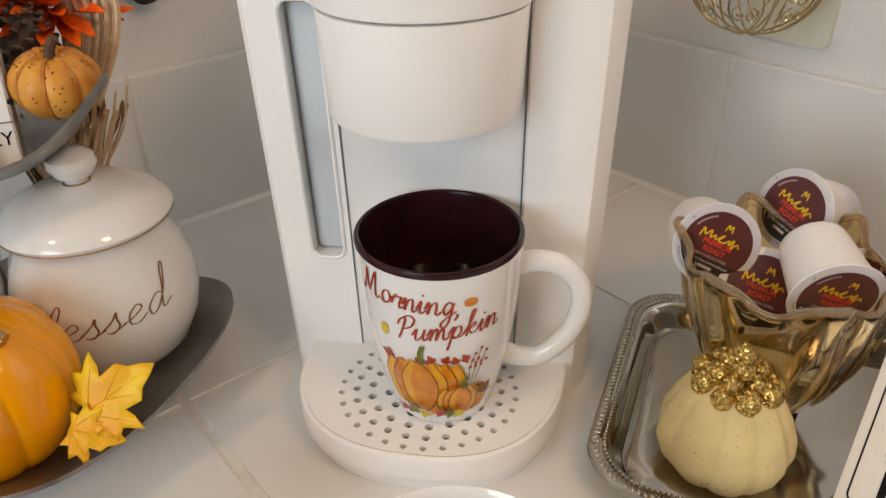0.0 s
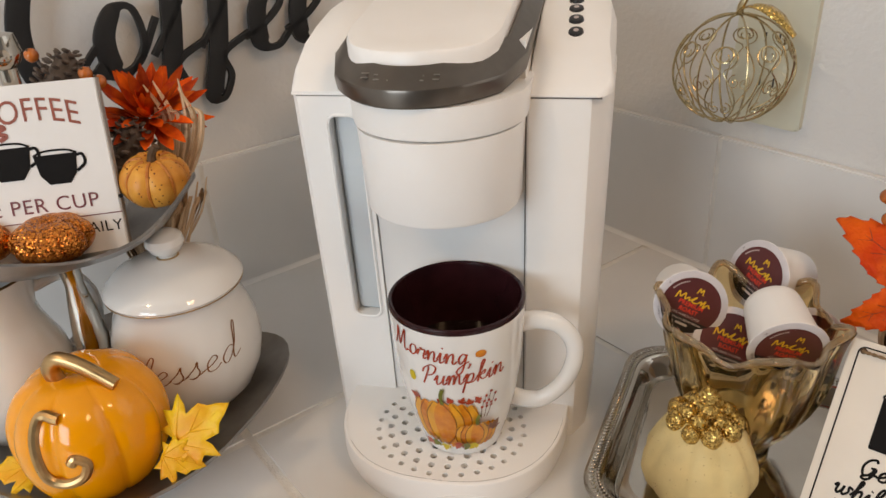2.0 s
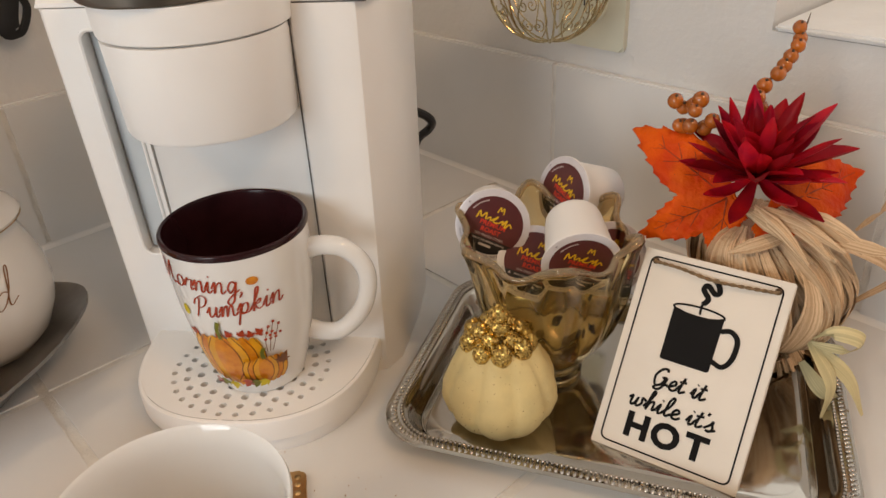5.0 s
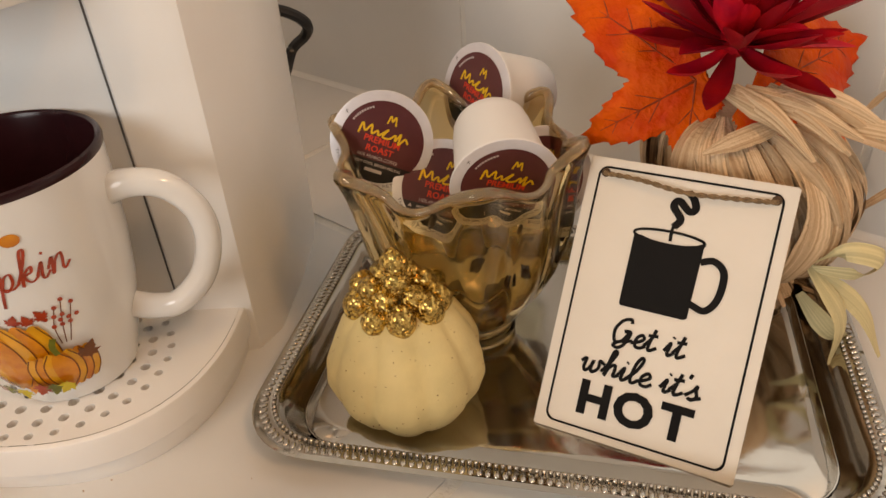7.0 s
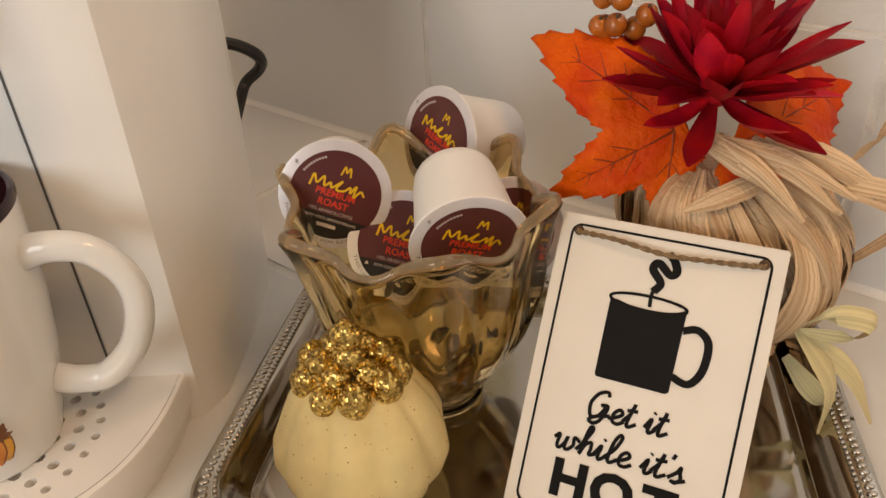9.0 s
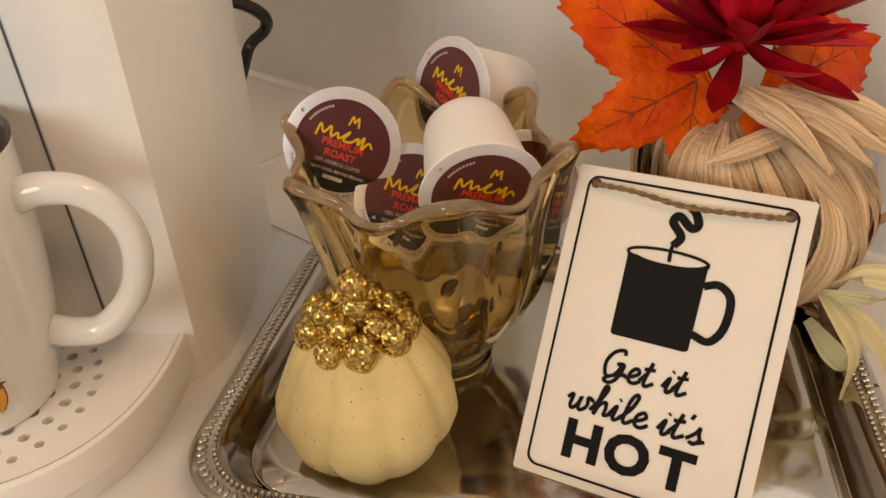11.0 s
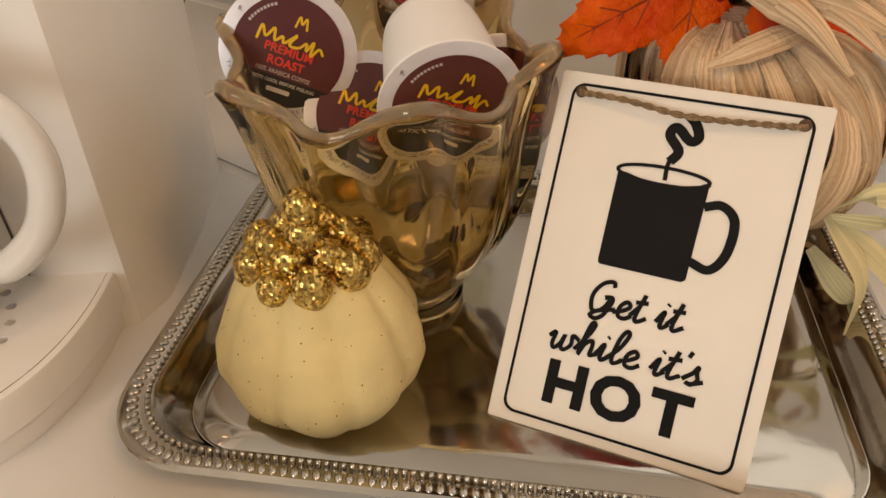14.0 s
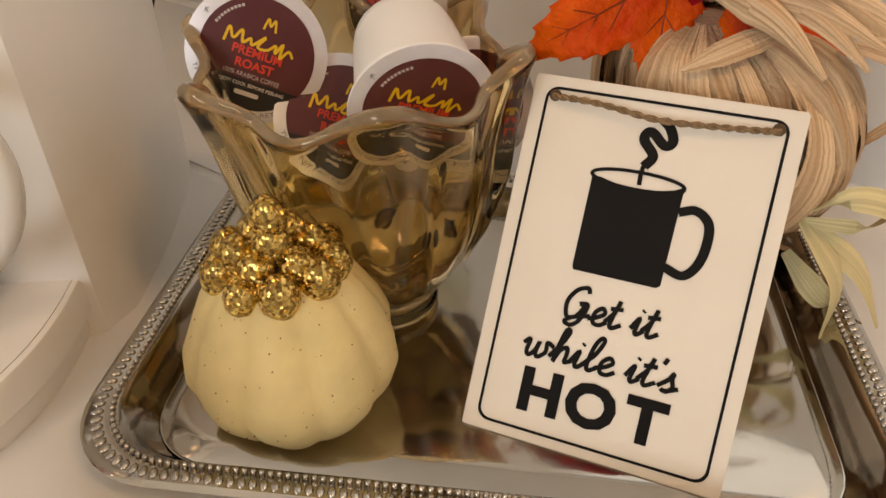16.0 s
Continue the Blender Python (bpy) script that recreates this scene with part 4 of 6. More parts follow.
def pod(centre, n, right, name="coffee_pod", label="white coffee pod with a maroon foil lid, in the glass vase", full=True):
    z = Vector(n).normalized()
    x = (Vector(right) - z * Vector(right).dot(z)).normalized()
    y = z.cross(x)
    m = Matrix((x, y, z)).transposed().to_4x4()
    m.translation = Vector(centre)
    ob = thing(name, label, "coffee pod", m, "coffee pods in the vase")
    part("cup", lathe([(0.0252, 0.0), (0.0256, -0.0012), (0.0248, -0.0022), (0.0228, -0.003), (0.0222, -0.010), (0.0195, -0.038), (0.0187, -0.0425), (0.0172, -0.044), (0.0, -0.0438)], 48), "pod", ob)
    part("lid", lathe([(0.0, 0.0002), (0.0245, 0.0002), (0.0255, -0.0001)], 48), "pod_lid", ob, "pale grey foil lid rim")
    part("lid_print", disc(0.0207, 0.0005, 48), "pod_print", ob)
    low = [(0.0207 * math.cos(a), 0.0207 * math.sin(a)) for a in [radians(208 + 124 * k / 20) for k in range(21)]]
    part("lid_band", shape(low, 0.0006), "pod_black", ob)
    # the maker's mark: plain yellow shapes
    st = bmesh.new()
    stroke(st, [(-0.0145, 0.0015), (-0.0135, 0.0070), (-0.0115, 0.0035), (-0.0090, 0.0072), (-0.0080, 0.0030), (-0.0055, 0.0052), (-0.0045, 0.0030), (-0.0005, 0.0072), (-0.0025, 0.0030), (0.0010, 0.0030), (0.0035, 0.0055), (0.0040, 0.0028), (0.0060, 0.0068), (0.0060, 0.0015), (0.0085, 0.0050), (0.0105, 0.0030)], 0.0010)
    stroke(st, [(-0.0022, 0.0098), (-0.0012, 0.0140), (0.0, 0.0115), (0.0012, 0.0140), (0.0022, 0.0098)], 0.0008)
    warp(st, lambda c: Vector((c.x + 0.0018, c.y, c.z + 0.0007)))
    part("mark", st, "yellow_ink", ob, "yellow mark")
    part("lettering", warp(text("PREMIUM\nROAST", 0.0050, bold=0.00012), lambda c: Vector((c.x * 0.9, c.y * 0.9 - 0.0020, 0.0007))), "red_ink", ob)
    part("lettering", warp(text("100% ARABICA COFFEE", 0.0024), lambda c: Vector((c.x * 0.85, c.y - 0.0082, 0.0007))), "pale_ink", ob)
    part("lettering", warp(text("HOT! COOL BEFORE PEELING", 0.0018, bold=0.00004), lambda c: Vector((c.x + 0.0012, c.y - 0.0117, 0.0008))), "pale_ink", ob)
    part("mark", warp(shape(rounded_rect(0.009, 0.0017, 0.0005, 2)), lambda c: Vector((c.x, c.y - 0.0148, 0.0008))), "pale_ink", ob)
    part("caution_mark", shape([(-0.0152, -0.0124), (-0.0130, -0.0124), (-0.0141, -0.0107)], 0.0008), "pale_ink", ob)
    part("lettering", ring_text("THIS UNIT NOT FOR RETAIL SALE", 0.0022, 0.0224, 205, 335, 1), "grey_ink", ob)
    part("small_print", ring_bars(0.0186, 158, 118, 9), "pale_ink", ob)
    for a in (155, -25):
        part("lettering", warp(text("K", 0.0026), lambda c: Vector((0.0228 * math.cos(radians(a)) + c.x, 0.0228 * math.sin(radians(a)) + c.y, 0.0006))), "grey_ink", ob)
    return ob


def ring_text(body, size, r, a0, a1, out):
    """Small words along the lid's lower rim."""
    bm = text(body, size)
    xs = [v.co.x for v in bm.verts]
    lo, hi = min(xs), max(xs)
    def f(c):
        a = radians(a0 + (a1 - a0) * (c.x - lo) / (hi - lo))
        rr = r - c.y
        return Vector((rr * math.cos(a), rr * math.sin(a), 0.0005))
    return warp(bm, f)


def ring_bars(r, a0, a1, n):
    bm = bmesh.new()
    for k in range(n):
        b0, b1 = radians(a0 + (a1 - a0) * k / n), radians(a0 + (a1 - a0) * (k + 0.7) / n)
        shape([(r * math.cos(b0), r * math.sin(b0)), (r * math.cos(b1), r * math.sin(b1)), ((r - 0.001) * math.cos(b1), (r - 0.001) * math.sin(b1)), ((r - 0.001) * math.cos(b0), (r - 0.001) * math.sin(b0))], 0.0007, bm)
    return bm


pod((0.1805, 0.0235, 0.1105), (0.10, -0.96, 0.22), (0.90, 0.0, -0.40))
pod((0.2390, -0.0135, 0.1035), (0.10, -0.955, -0.20), (0.93, 0.05, -0.33))
pod((0.2280, 0.0560, 0.1200), (-0.74, -0.60, 0.30), (0.80, -0.5, -0.30))
pod((0.2090, 0.0170, 0.0860), (0.08, -0.80, 0.55), (0.92, 0.0, -0.35))
pod((0.2600, 0.0180, 0.0890), (0.25, -0.90, 0.32), (0.92, 0.2, -0.30))
pod((0.2200, 0.0500, 0.0720), (0.1, -0.3, 0.9), (0.92, 0.2, 0.1))

# ---- standing wooden sign on the tray ----
SU = Vector((0.8927, -0.4505, 0.0)).normalized()
SV = Vector((0.2630, 0.5247, 0.8096)).normalized()
FW, FH = 0.0777, 0.1183
sign_m = axes(Vector((0.3033, -0.0529, 0.0570)), SU, SV)
sign = thing("wooden_sign", "white wooden sign with black coffee cup print and twine", "sign", sign_m)
bm = box(-0.0447, 0.0447, -0.0640, 0.0640, -0.009, 0.0, 0.0006)
part("board", bm, "sign_white", sign)


def outline_band(w, h, r, t, z):
    a, b = rounded_rect(w, h, r, 6), rounded_rect(w - 2 * t, h - 2 * t, r - t * 0.6, 6)
    bm = bmesh.new()
    va, vb = [bm.verts.new((x, y, z)) for x, y in a], [bm.verts.new((x, y, z)) for x, y in b]
    for i in range(len(a)):
        j = (i + 1) % len(a)
        bm.faces.new((va[i], va[j], vb[j], vb[i]))
    return bm


part("border", outline_band(FW + 0.002, FH + 0.002, 0.0045, 0.0010, 0.0003), "ink", sign)
bm = shape([(-0.0170, 0.0220)] + [(-0.0155 + 0.0010 * math.cos(a) - 0.0005, -0.0100 + 0.0015 * math.sin(a)) for a in (3.3, 4.0, 4.6)] + [(0.0100, -0.0115), (0.0112, -0.0105), (0.0118, 0.0235)] + [(0.0118 - 0.0288 * k / 10, 0.0228 - 0.0028 * math.sin(math.pi * k / 10)) for k in range(1, 10)], 0.0003)
part("print_cup", warp(bm, lambda c: Vector((c.x * 1.06, c.y * 0.985 + 0.0105, c.z))), "ink", sign)
bm = bmesh.new()
ell = [(-0.0026 + 0.0146 * math.cos(2 * math.pi * k / 28), 0.0228 + 0.0030 * math.sin(2 * math.pi * k / 28)) for k in range(29)]
stroke(bm, ell[::2], 0.0012)
stroke(bm, [(0.0116, 0.0150), (0.0168, 0.0165), (0.0214, 0.0120), (0.0212, 0.0010), (0.0172, -0.0055), (0.0110, -0.0040)], 0.0030)
stroke(bm, [(-0.0020, 0.0215), (-0.0022, 0.0260), (-0.0018, 0.0285)], 0.0014)
stroke(bm, [(-0.0018, 0.0280), (0.0002, 0.0320), (-0.0035, 0.0370), (-0.0018, 0.0400), (0.0030, 0.0360), (0.0052, 0.0378), (0.0036, 0.0420), (0.0010, 0.0445)], 0.0032)
warp(bm, lambda c: Vector((c.x * 1.06, c.y * 0.985 + 0.0105, c.z + 0.0004)))
part("print_steam", bm, "ink", sign)
part("lettering", warp(script("Get it", 0.0112, 0.0015, 0.0, 0.18, 0, 1.02), lambda c: Vector((c.x - 0.0022, c.y - 0.0147, 0.0004 + c.z))), "ink", sign, "black script words")
part("lettering", warp(script("while it's", 0.0112, 0.0015, 0.0, 0.18, 0, 1.10), lambda c: Vector((c.x - 0.0022, c.y - 0.0306, 0.0004 + c.z))), "ink", sign)
for ch, dx in (("H", -0.0193), ("O", -0.0016), ("T", 0.0168)):
    part("letter", warp(text(ch, 0.0205, bold=0.0009), lambda c: Vector((c.x * 1.04 + dx, c.y - 0.0461, 0.0004))), "ink", sign, "bold black capital")
for sx in (-1, 1):
    part("hole", lathe([(0.0, 0.0004), (0.0018, 0.0004), (0.0021, 0.0003)], 16), "stem", sign, at=Matrix.Translation((sx * 0.0365, 0.0570, 0)))


def twisted(pts, r, bm):
    for ph in (0, math.pi):
        path = [p + Vector((0, math.cos(i * 1.1 + ph), math.sin(i * 1.1 + ph))) * r * 0.55 for i, p in enumerate(pts)]
        tube(path, r * 0.62, 6, bm)
    return bm


rope = smooth_path([(-0.0365, 0.0570, -0.002), (-0.0355, 0.0565, 0.0015), (-0.02, 0.0558, 0.0030), (0.0, 0.0535, 0.0035), (0.02, 0.0545, 0.0030), (0.0355, 0.0560, 0.0015), (0.0365, 0.0570, -0.002)], 12)
part("twine", twisted(rope, 0.0011, bmesh.new()), "twine", sign, "brown jute twine")

# ---- husk pumpkin with flower, leaves and berries ----
HP = Vector((0.3720, 0.0330, FLOOR))
husk = thing("husk_pumpkin", "corn husk pumpkin with red flower, orange leaves and berries", "pumpkin decoration", Matrix.Translation(HP))
rng = random.Random(11)
bm = lathe([(0.0, 0.022), (0.020, 0.020), (0.038, 0.032), (0.046, 0.055), (0.046, 0.078), (0.036, 0.100), (0.018, 0.112), (0.0, 0.114)], 40)
part("core", warp(bm, lambda c: Vector((c.x * 0.85 - 0.024 * max(0.0, (c.z - 0.05) / 0.064) ** 2, c.y * 0.94 - 0.012 * max(0.0, (c.z - 0.05) / 0.064) ** 2, c.z))), "straw", husk)


def ribbon(pts, widths, normal_from, bm, n=5, curl=0.0):
    path = smooth_path(pts, n)
    rows = []
    first = len(bm.faces)
    off = 7.3 * math.sin(12.9 * len(bm.verts) + 40 * path[0].x + 90 * path[-1].y)
    for i, p in enumerate(path):
        t = i / (len(path) - 1)
        k = t * (len(widths) - 1)
        w = widths[int(k)] + (widths[min(int(k) + 1, len(widths) - 1)] - widths[int(k)]) * (k - int(k))
        d = (path[min(i + 1, len(path) - 1)] - path[max(i - 1, 0)]).normalized()
        nrm = (p - Vector(normal_from)).normalized()
        s = d.cross(nrm).normalized()
        out = s.cross(d)
        rows.append([bm.verts.new(p - s * w / 2), bm.verts.new(p + out * w * curl), bm.verts.new(p + s * w / 2)])
    grid_faces(bm, rows, False)
    uv = bm.loops.layers.uv.verify()
    place = {v: (off + j * 0.5, off + 0.5 * i / n) for i, row in enumerate(rows) for j, v in enumerate(row)}
    bm.faces.ensure_lookup_table()
    for f in bm.faces[first:]:
        for loop in f.loops:
            loop[uv].uv = place[loop.vert]
    return bm


bm = bmesh.new()
for k in range(105):
    a = 2 * math.pi * k / 105 + rng.uniform(-0.08, 0.08)
    tw = rng.gauss(0.0, 0.24)
    g = rng.uniform(0.95, 1.19)
    pts = []
    for r, z in ((0.012, 0.114), (0.034, 0.106), (0.046, 0.085), (0.049, 0.062), (0.041, 0.036), (0.020, 0.018), (0.028, 0.002)):
        aa = a + tw * (z - 0.06) * 8
        lean = max(0.0, (z - 0.05) / 0.064)
        pts.append((r * g * 0.90 * math.cos(aa) - 0.024 * lean * lean, r * g * math.sin(aa) - 0.012 * lean * lean, z))
    ribbon(pts, [0.003, rng.uniform(0.005, 0.018), rng.uniform(0.004, 0.018), rng.uniform(0.003, 0.012), 0.003], (0, 0, 0.06), bm, 4, rng.uniform(-0.4, 0.5))
ob = part("husk_covering", bm, "straw", husk, "dry straw-coloured husk strips")
ob["kind"] = "stuff"
# loose strips and tied bow at the neck and foot
for pts in (((0.02, -0.03, 0.108), (0.045, -0.035, 0.10), (0.06, -0.03, 0.09), (0.075, -0.02, 0.10)), ((0.05, -0.01, 0.05), (0.075, -0.012, 0.075), (0.082, -0.005, 0.10)), ((-0.01, -0.04, 0.118), (-0.028, -0.046, 0.115), (-0.045, -0.044, 0.107)), ((0.0, -0.042, 0.122), (0.026, -0.052, 0.118), (0.048, -0.052, 0.112)), ((0.045, 0.0, 0.10), (0.062, 0.002, 0.118), (0.064, 0.0, 0.130))):
    part("loose_husk", ribbon(pts, [0.006, 0.010, 0.009, 0.002], (0, 0, 0.06), bmesh.new(), 6, 0.15), "straw", husk)
for pts in (((0.012, -0.050, 0.048), (0.020, -0.062, 0.062), (0.036, -0.064, 0.058), (0.032, -0.058, 0.046), (0.012, -0.050, 0.045)), ((0.012, -0.050, 0.046), (0.024, -0.066, 0.026), (0.020, -0.074, 0.004)), ((0.012, -0.050, 0.046), (0.036, -0.060, 0.026), (0.046, -0.070, 0.004)), ((0.01, -0.05, 0.03), (0.022, -0.062, 0.016), (0.034, -0.06, 0.008))):
    part("bow_strip", ribbon(pts, [0.004, 0.010, 0.010, 0.003], (0, -0.02, 0.04), bmesh.new(), 7, 0.12), "husk", husk, "pale yellow husk strip")
FLOWER = Vector((-0.0290, -0.0050, 0.148))
BLOOM = FLOWER + Vector((0.003, -0.006, -0.004))
bm = bmesh.new()


def petal(bm, base, direction, axis, length, width, lift, cup):
    """A broad silk petal: narrow foot, widest past the middle, blunt tip, sides cupped towards the axis."""
    d = Vector(direction).normalized()
    side = d.cross(axis).normalized()
    up = side.cross(d).normalized()
    rows = []
    for i in range(9):
        t = i / 8
        w = width * (0.30 + 0.70 * math.sin(math.pi * 0.5 * min(1, t / 0.62))) * (1 if t < 0.62 else math.cos((t - 0.62) / 0.38 * 1.52) ** 0.95) + 0.0002
        p = base + d * length * t + up * (lift * math.sin(t * math.pi * 0.9) + length * 0.10 * t * t)
        rows.append([bm.verts.new(p + side * (w * q) + up * (w * cup * q * q)) for q in (-1, -0.5, 0, 0.5, 1)])
    grid_faces(bm, rows, False)


axis = Vector((-0.04, -0.12, 0.99)).normalized()
fx = axis.cross(Vector((0, 1, 0))).normalized()
fy = axis.cross(fx)
rng = random.Random(21)
for ring, (n, tilt, length, width) in enumerate(((12, 2, 0.046, 0.0058), (13, 20, 0.050, 0.0060), (13, 36, 0.051, 0.0058), (12, 50, 0.048, 0.0054), (9, 63, 0.040, 0.0048), (7, 74, 0.030, 0.0042), (5, 82, 0.020, 0.0034))):
    for k in range(n):
        a = 2 * math.pi * (k + 0.5 * (ring % 2)) / n + rng.uniform(-0.17, 0.17)
        t = radians(tilt + rng.uniform(-13, 13))
        d = (fx * math.cos(a) + fy * math.sin(a)) * math.cos(t) + axis * math.sin(t)
        petal(bm, BLOOM + d * 0.004, d, axis, length * rng.uniform(0.72, 1.10), width * rng.uniform(0.80, 1.2), rng.uniform(-0.006, 0.003), rng.uniform(0.35, 1.1))
ball(0.0075, BLOOM + axis * 0.002, 12, 8, bm)
flower = part("flower", bm, "petal_red", husk, "dark red silk dahlia", angle=0)
part("flower_heart", ball(0.0048, BLOOM + axis * 0.016 + Vector((0.003, -0.006, 0)), 10, 8), "berry_green", husk, "small green flower heart")


def leaf(parent, m, size, material, bend=0.15, name="leaf", label="", fold=0.1, vein="leaf_vein"):
    bm = cut(shape(maple(size)), size * 0.12)
    def f(c):
        x, y = c.x / size, c.y / size
        z = -bend * y * y + fold * abs(x) + 0.05 * math.sin(7 * y + 5 * x) * 0.4 + 0.03 * noise.noise(Vector((x * 6, y * 6, size * 90)))
        return Vector((c.x, c.y, z * size))
    ob = part(name, warp(bm, f), material, parent, label, at=m, angle=0)
    solid(ob, 0.0004, 0)
    vb = bmesh.new()
    for tx, ty in ((0, 0.97), (0.46, 0.46), (-0.46, 0.46), (0.42, 0.15), (-0.42, 0.15), (0.2, 0.66), (-0.2, 0.66)):
        y0 = 0.30 if ty > 0.6 and tx else 0.03
        tube([f(Vector((tx * size * q / 8, (y0 + (ty - y0) * q / 8) * size, 0))) + Vector((0, 0, 0.0002)) for q in range(9)], [0.0005 * (1.2 - q / 9) for q in range(9)], 4, vb)
    part("vein", vb, vein, ob)
    return ob


def leaf_pose(origin, tip, normal):
    o, t = Vector(origin), Vector(tip)
    y = (t - o).normalized()
    x = y.cross(Vector(normal)).normalized()
    return axes(o, x, y)


def silk_leaf(parent, m, lobes, seed, label=""):
    """A broad leaf of a few lobes with a toothed, wavy edge and raised veins; lobes are (degrees from y, length)."""
    rnd = random.Random(seed)
    size = max(l for _, l in lobes)
    def reach(deg):
        r = 0.0
        for a, l in lobes:
            q = abs(deg - a) / 44
            r = max(r, l * (1 - 0.68 * q ** 0.8) if q < 1 else 0)
        return max(r, size * 0.24)
    pts = []
    lo, hi = lobes[0][0] - 52, lobes[-1][0] + 52
    n = 110
    for k in range(n + 1):
        deg = lo + (hi - lo) * k / n
        r = reach(deg) * (1 + (0.035 if k % 3 == 0 else -0.02) + rnd.uniform(-0.012, 0.012))
        pts.append((r * math.sin(radians(deg)), r * math.cos(radians(deg))))
    pts.append((0.0, -size * 0.05))
    bm = cut(shape(pts[::-1]), size * 0.09)
    def f(c):
        r = math.hypot(c.x, c.y) / size
        deg = math.degrees(math.atan2(c.x, c.y))
        near = min(abs(deg - a) for a, _ in lobes)
        z = 0.10 * r * (near / 30) - 0.30 * r * r + 0.14 * noise.noise(Vector((c.x * 55, c.y * 55, seed))) * r
        return Vector((c.x, c.y, z * size))
    ob = part("leaf", warp(bm, f), "leaf_orange", parent, label, at=m, angle=0)
    solid(ob, 0.0004, 0)
    vb = bmesh.new()
    for a, l in lobes:
        sx, sy = math.sin(radians(a)), math.cos(radians(a))
        tube([f(Vector((sx * l * q / 10, sy * l * q / 10, 0))) + Vector((0, 0, 0.0003)) for q in range(10)], [0.0006 * (1.15 - q / 10) for q in range(10)], 4, vb)
        for q0 in (0.3, 0.48, 0.66):
            for s in (-1, 1):
                b0 = radians(a + s * 38)
                ln = l * 0.26 * (1.1 - q0)
                tube([f(Vector((sx * l * q0 + math.sin(b0) * ln * q, sy * l * q0 + math.cos(b0) * ln * q, 0))) + Vector((0, 0, 0.0002)) for q in (0, 0.5, 1)], [0.0004, 0.0003, 0.0002], 4, vb)
    part("vein", vb, "leaf_vein", ob)
    return ob


silk_leaf(husk, leaf_pose(FLOWER + Vector((-0.014, -0.010, -0.018)), FLOWER + Vector((-0.064, -0.020, -0.040)), (0.12, -0.85, 0.45)), [(-58, 0.044), (0, 0.058), (66, 0.074)], 3, "orange silk maple leaf")
silk_leaf(husk, leaf_pose(FLOWER + Vector((0.012, -0.018, -0.022)), FLOWER + Vector((0.060, -0.026, -0.050)), (0.05, -0.72, 0.68)), [(-54, 0.084), (0, 0.068), (60, 0.052)], 8)
# torn strips pushed out under the flower
for k in range(7):
    o = BLOOM + Vector((-0.010 + 0.005 * k, -0.020, -0.010 - 0.0015 * rng.uniform(0, 3)))
    e = Vector((0.030 + rng.uniform(-0.012, 0.012), -0.024 + rng.uniform(-0.006, 0.004), -0.010 - 0.020 * rng.random()))
    part("loose_husk", ribbon((o, o + e * 0.5 + Vector((0, -0.004, 0.004)), o + e), [0.004, rng.uniform(0.006, 0.010), 0.006, 0.002], (0, 0, 0.10), bmesh.new(), 6, 0.22), "straw", husk)
# berry sprigs
rng = random.Random(6)


def berry(parent, c, r):
    bm = ball(r, (0, 0, 0), 12, 9)
    warp(bm, lambda v: v * (1 + 0.06 * noise.noise(v * 300)))
    ob = part("berry", bm, "berry", parent, at=Matrix.Translation(c), angle=0)
    part("tip", ball(r * 0.22, (0, -r * 0.55, r * 0.85), 6, 4), "stem", ob)


sprig1 = smooth_path([FLOWER + Vector(p) for p in ((0.0, 0.012, 0.010), (0.006, 0.026, 0.036), (0.020, 0.036, 0.056), (0.030, 0.040, 0.074))], 7)
part("sprig", tube(sprig1, 0.0009, 6), "stem", husk, "brown berry twig")
for k in range(9):
    t = 0.28 + 0.72 * k / 8
    p = sprig1[min(int(t * (len(sprig1) - 1)), len(sprig1) - 1)]
    berry(husk, p + Vector((rng.uniform(-0.0055, 0.0055), rng.uniform(-0.004, 0.004), rng.uniform(-0.003, 0.003))) * (1.1 - 0.5 * t), 0.0058 - 0.0014 * t)
part("twig_tip", tube([sprig1[-1], sprig1[-1] + Vector((0.002, 0.001, 0.010))], [0.0007, 0.0002], 5), "stem", husk)
for k in range(10):
    berry(husk, FLOWER + Vector((-0.036 + rng.uniform(-0.012, 0.012), 0.016 + rng.uniform(-0.006, 0.006), 0.030 + rng.uniform(-0.012, 0.010))), 0.0050 * rng.uniform(0.85, 1.1))

# ---- bowls in front of the coffee maker ----
def bowl(name, label, centre, r, h, material):
    ob = thing(name, label, "bowl", Matrix.Translation(centre))
    prof = [(0.0, 0.003), (r * 0.42, 0.003), (r * 0.45, 0.0), (r * 0.50, 0.002), (r * 0.74, h * 0.16), (r * 0.91, h * 0.48), (r * 0.985, h * 0.95), (r, h * 0.985), (r * 0.985, h), (r * 0.955, h * 0.985), (r * 0.93, h * 0.9), (r * 0.855, h * 0.48), (r * 0.66, h * 0.17), (r * 0.35, h * 0.09), (0.0, h * 0.08)]
    part("body", lathe(prof, 72), material, ob)
    return ob


coaster = thing("trivet", "square gold metal trivet with a row of dimples", "trivet", pose(0.0500, -0.1405, 0.0, 0, 0, 17))
part("plate", prism(rounded_rect(0.060, 0.060, 0.004), 0.0, 0.004, 0.001), "gold", coaster)
dm = mesh_of("dimple", lathe([(0.0, 0.0009), (0.0014, 0.0007), (0.0021, 0.0)], 10), "gold")
for k in range(9):
    for x, y in ((-0.0248 + 0.0062 * k, 0.0248), (-0.0248 + 0.0062 * k, -0.0248), (0.0248, -0.0248 + 0.0062 * k), (-0.0248, -0.0248 + 0.0062 * k)):
        ob = new("dimple", dm)
        ob.parent = coaster
        ob.location = (x, y, 0.004)
bowl("white_bowl", "deep plain white glazed bowl beside a gold trivet", (0.0638, -0.2277, 0.0), 0.0505, 0.113, "ceramic")
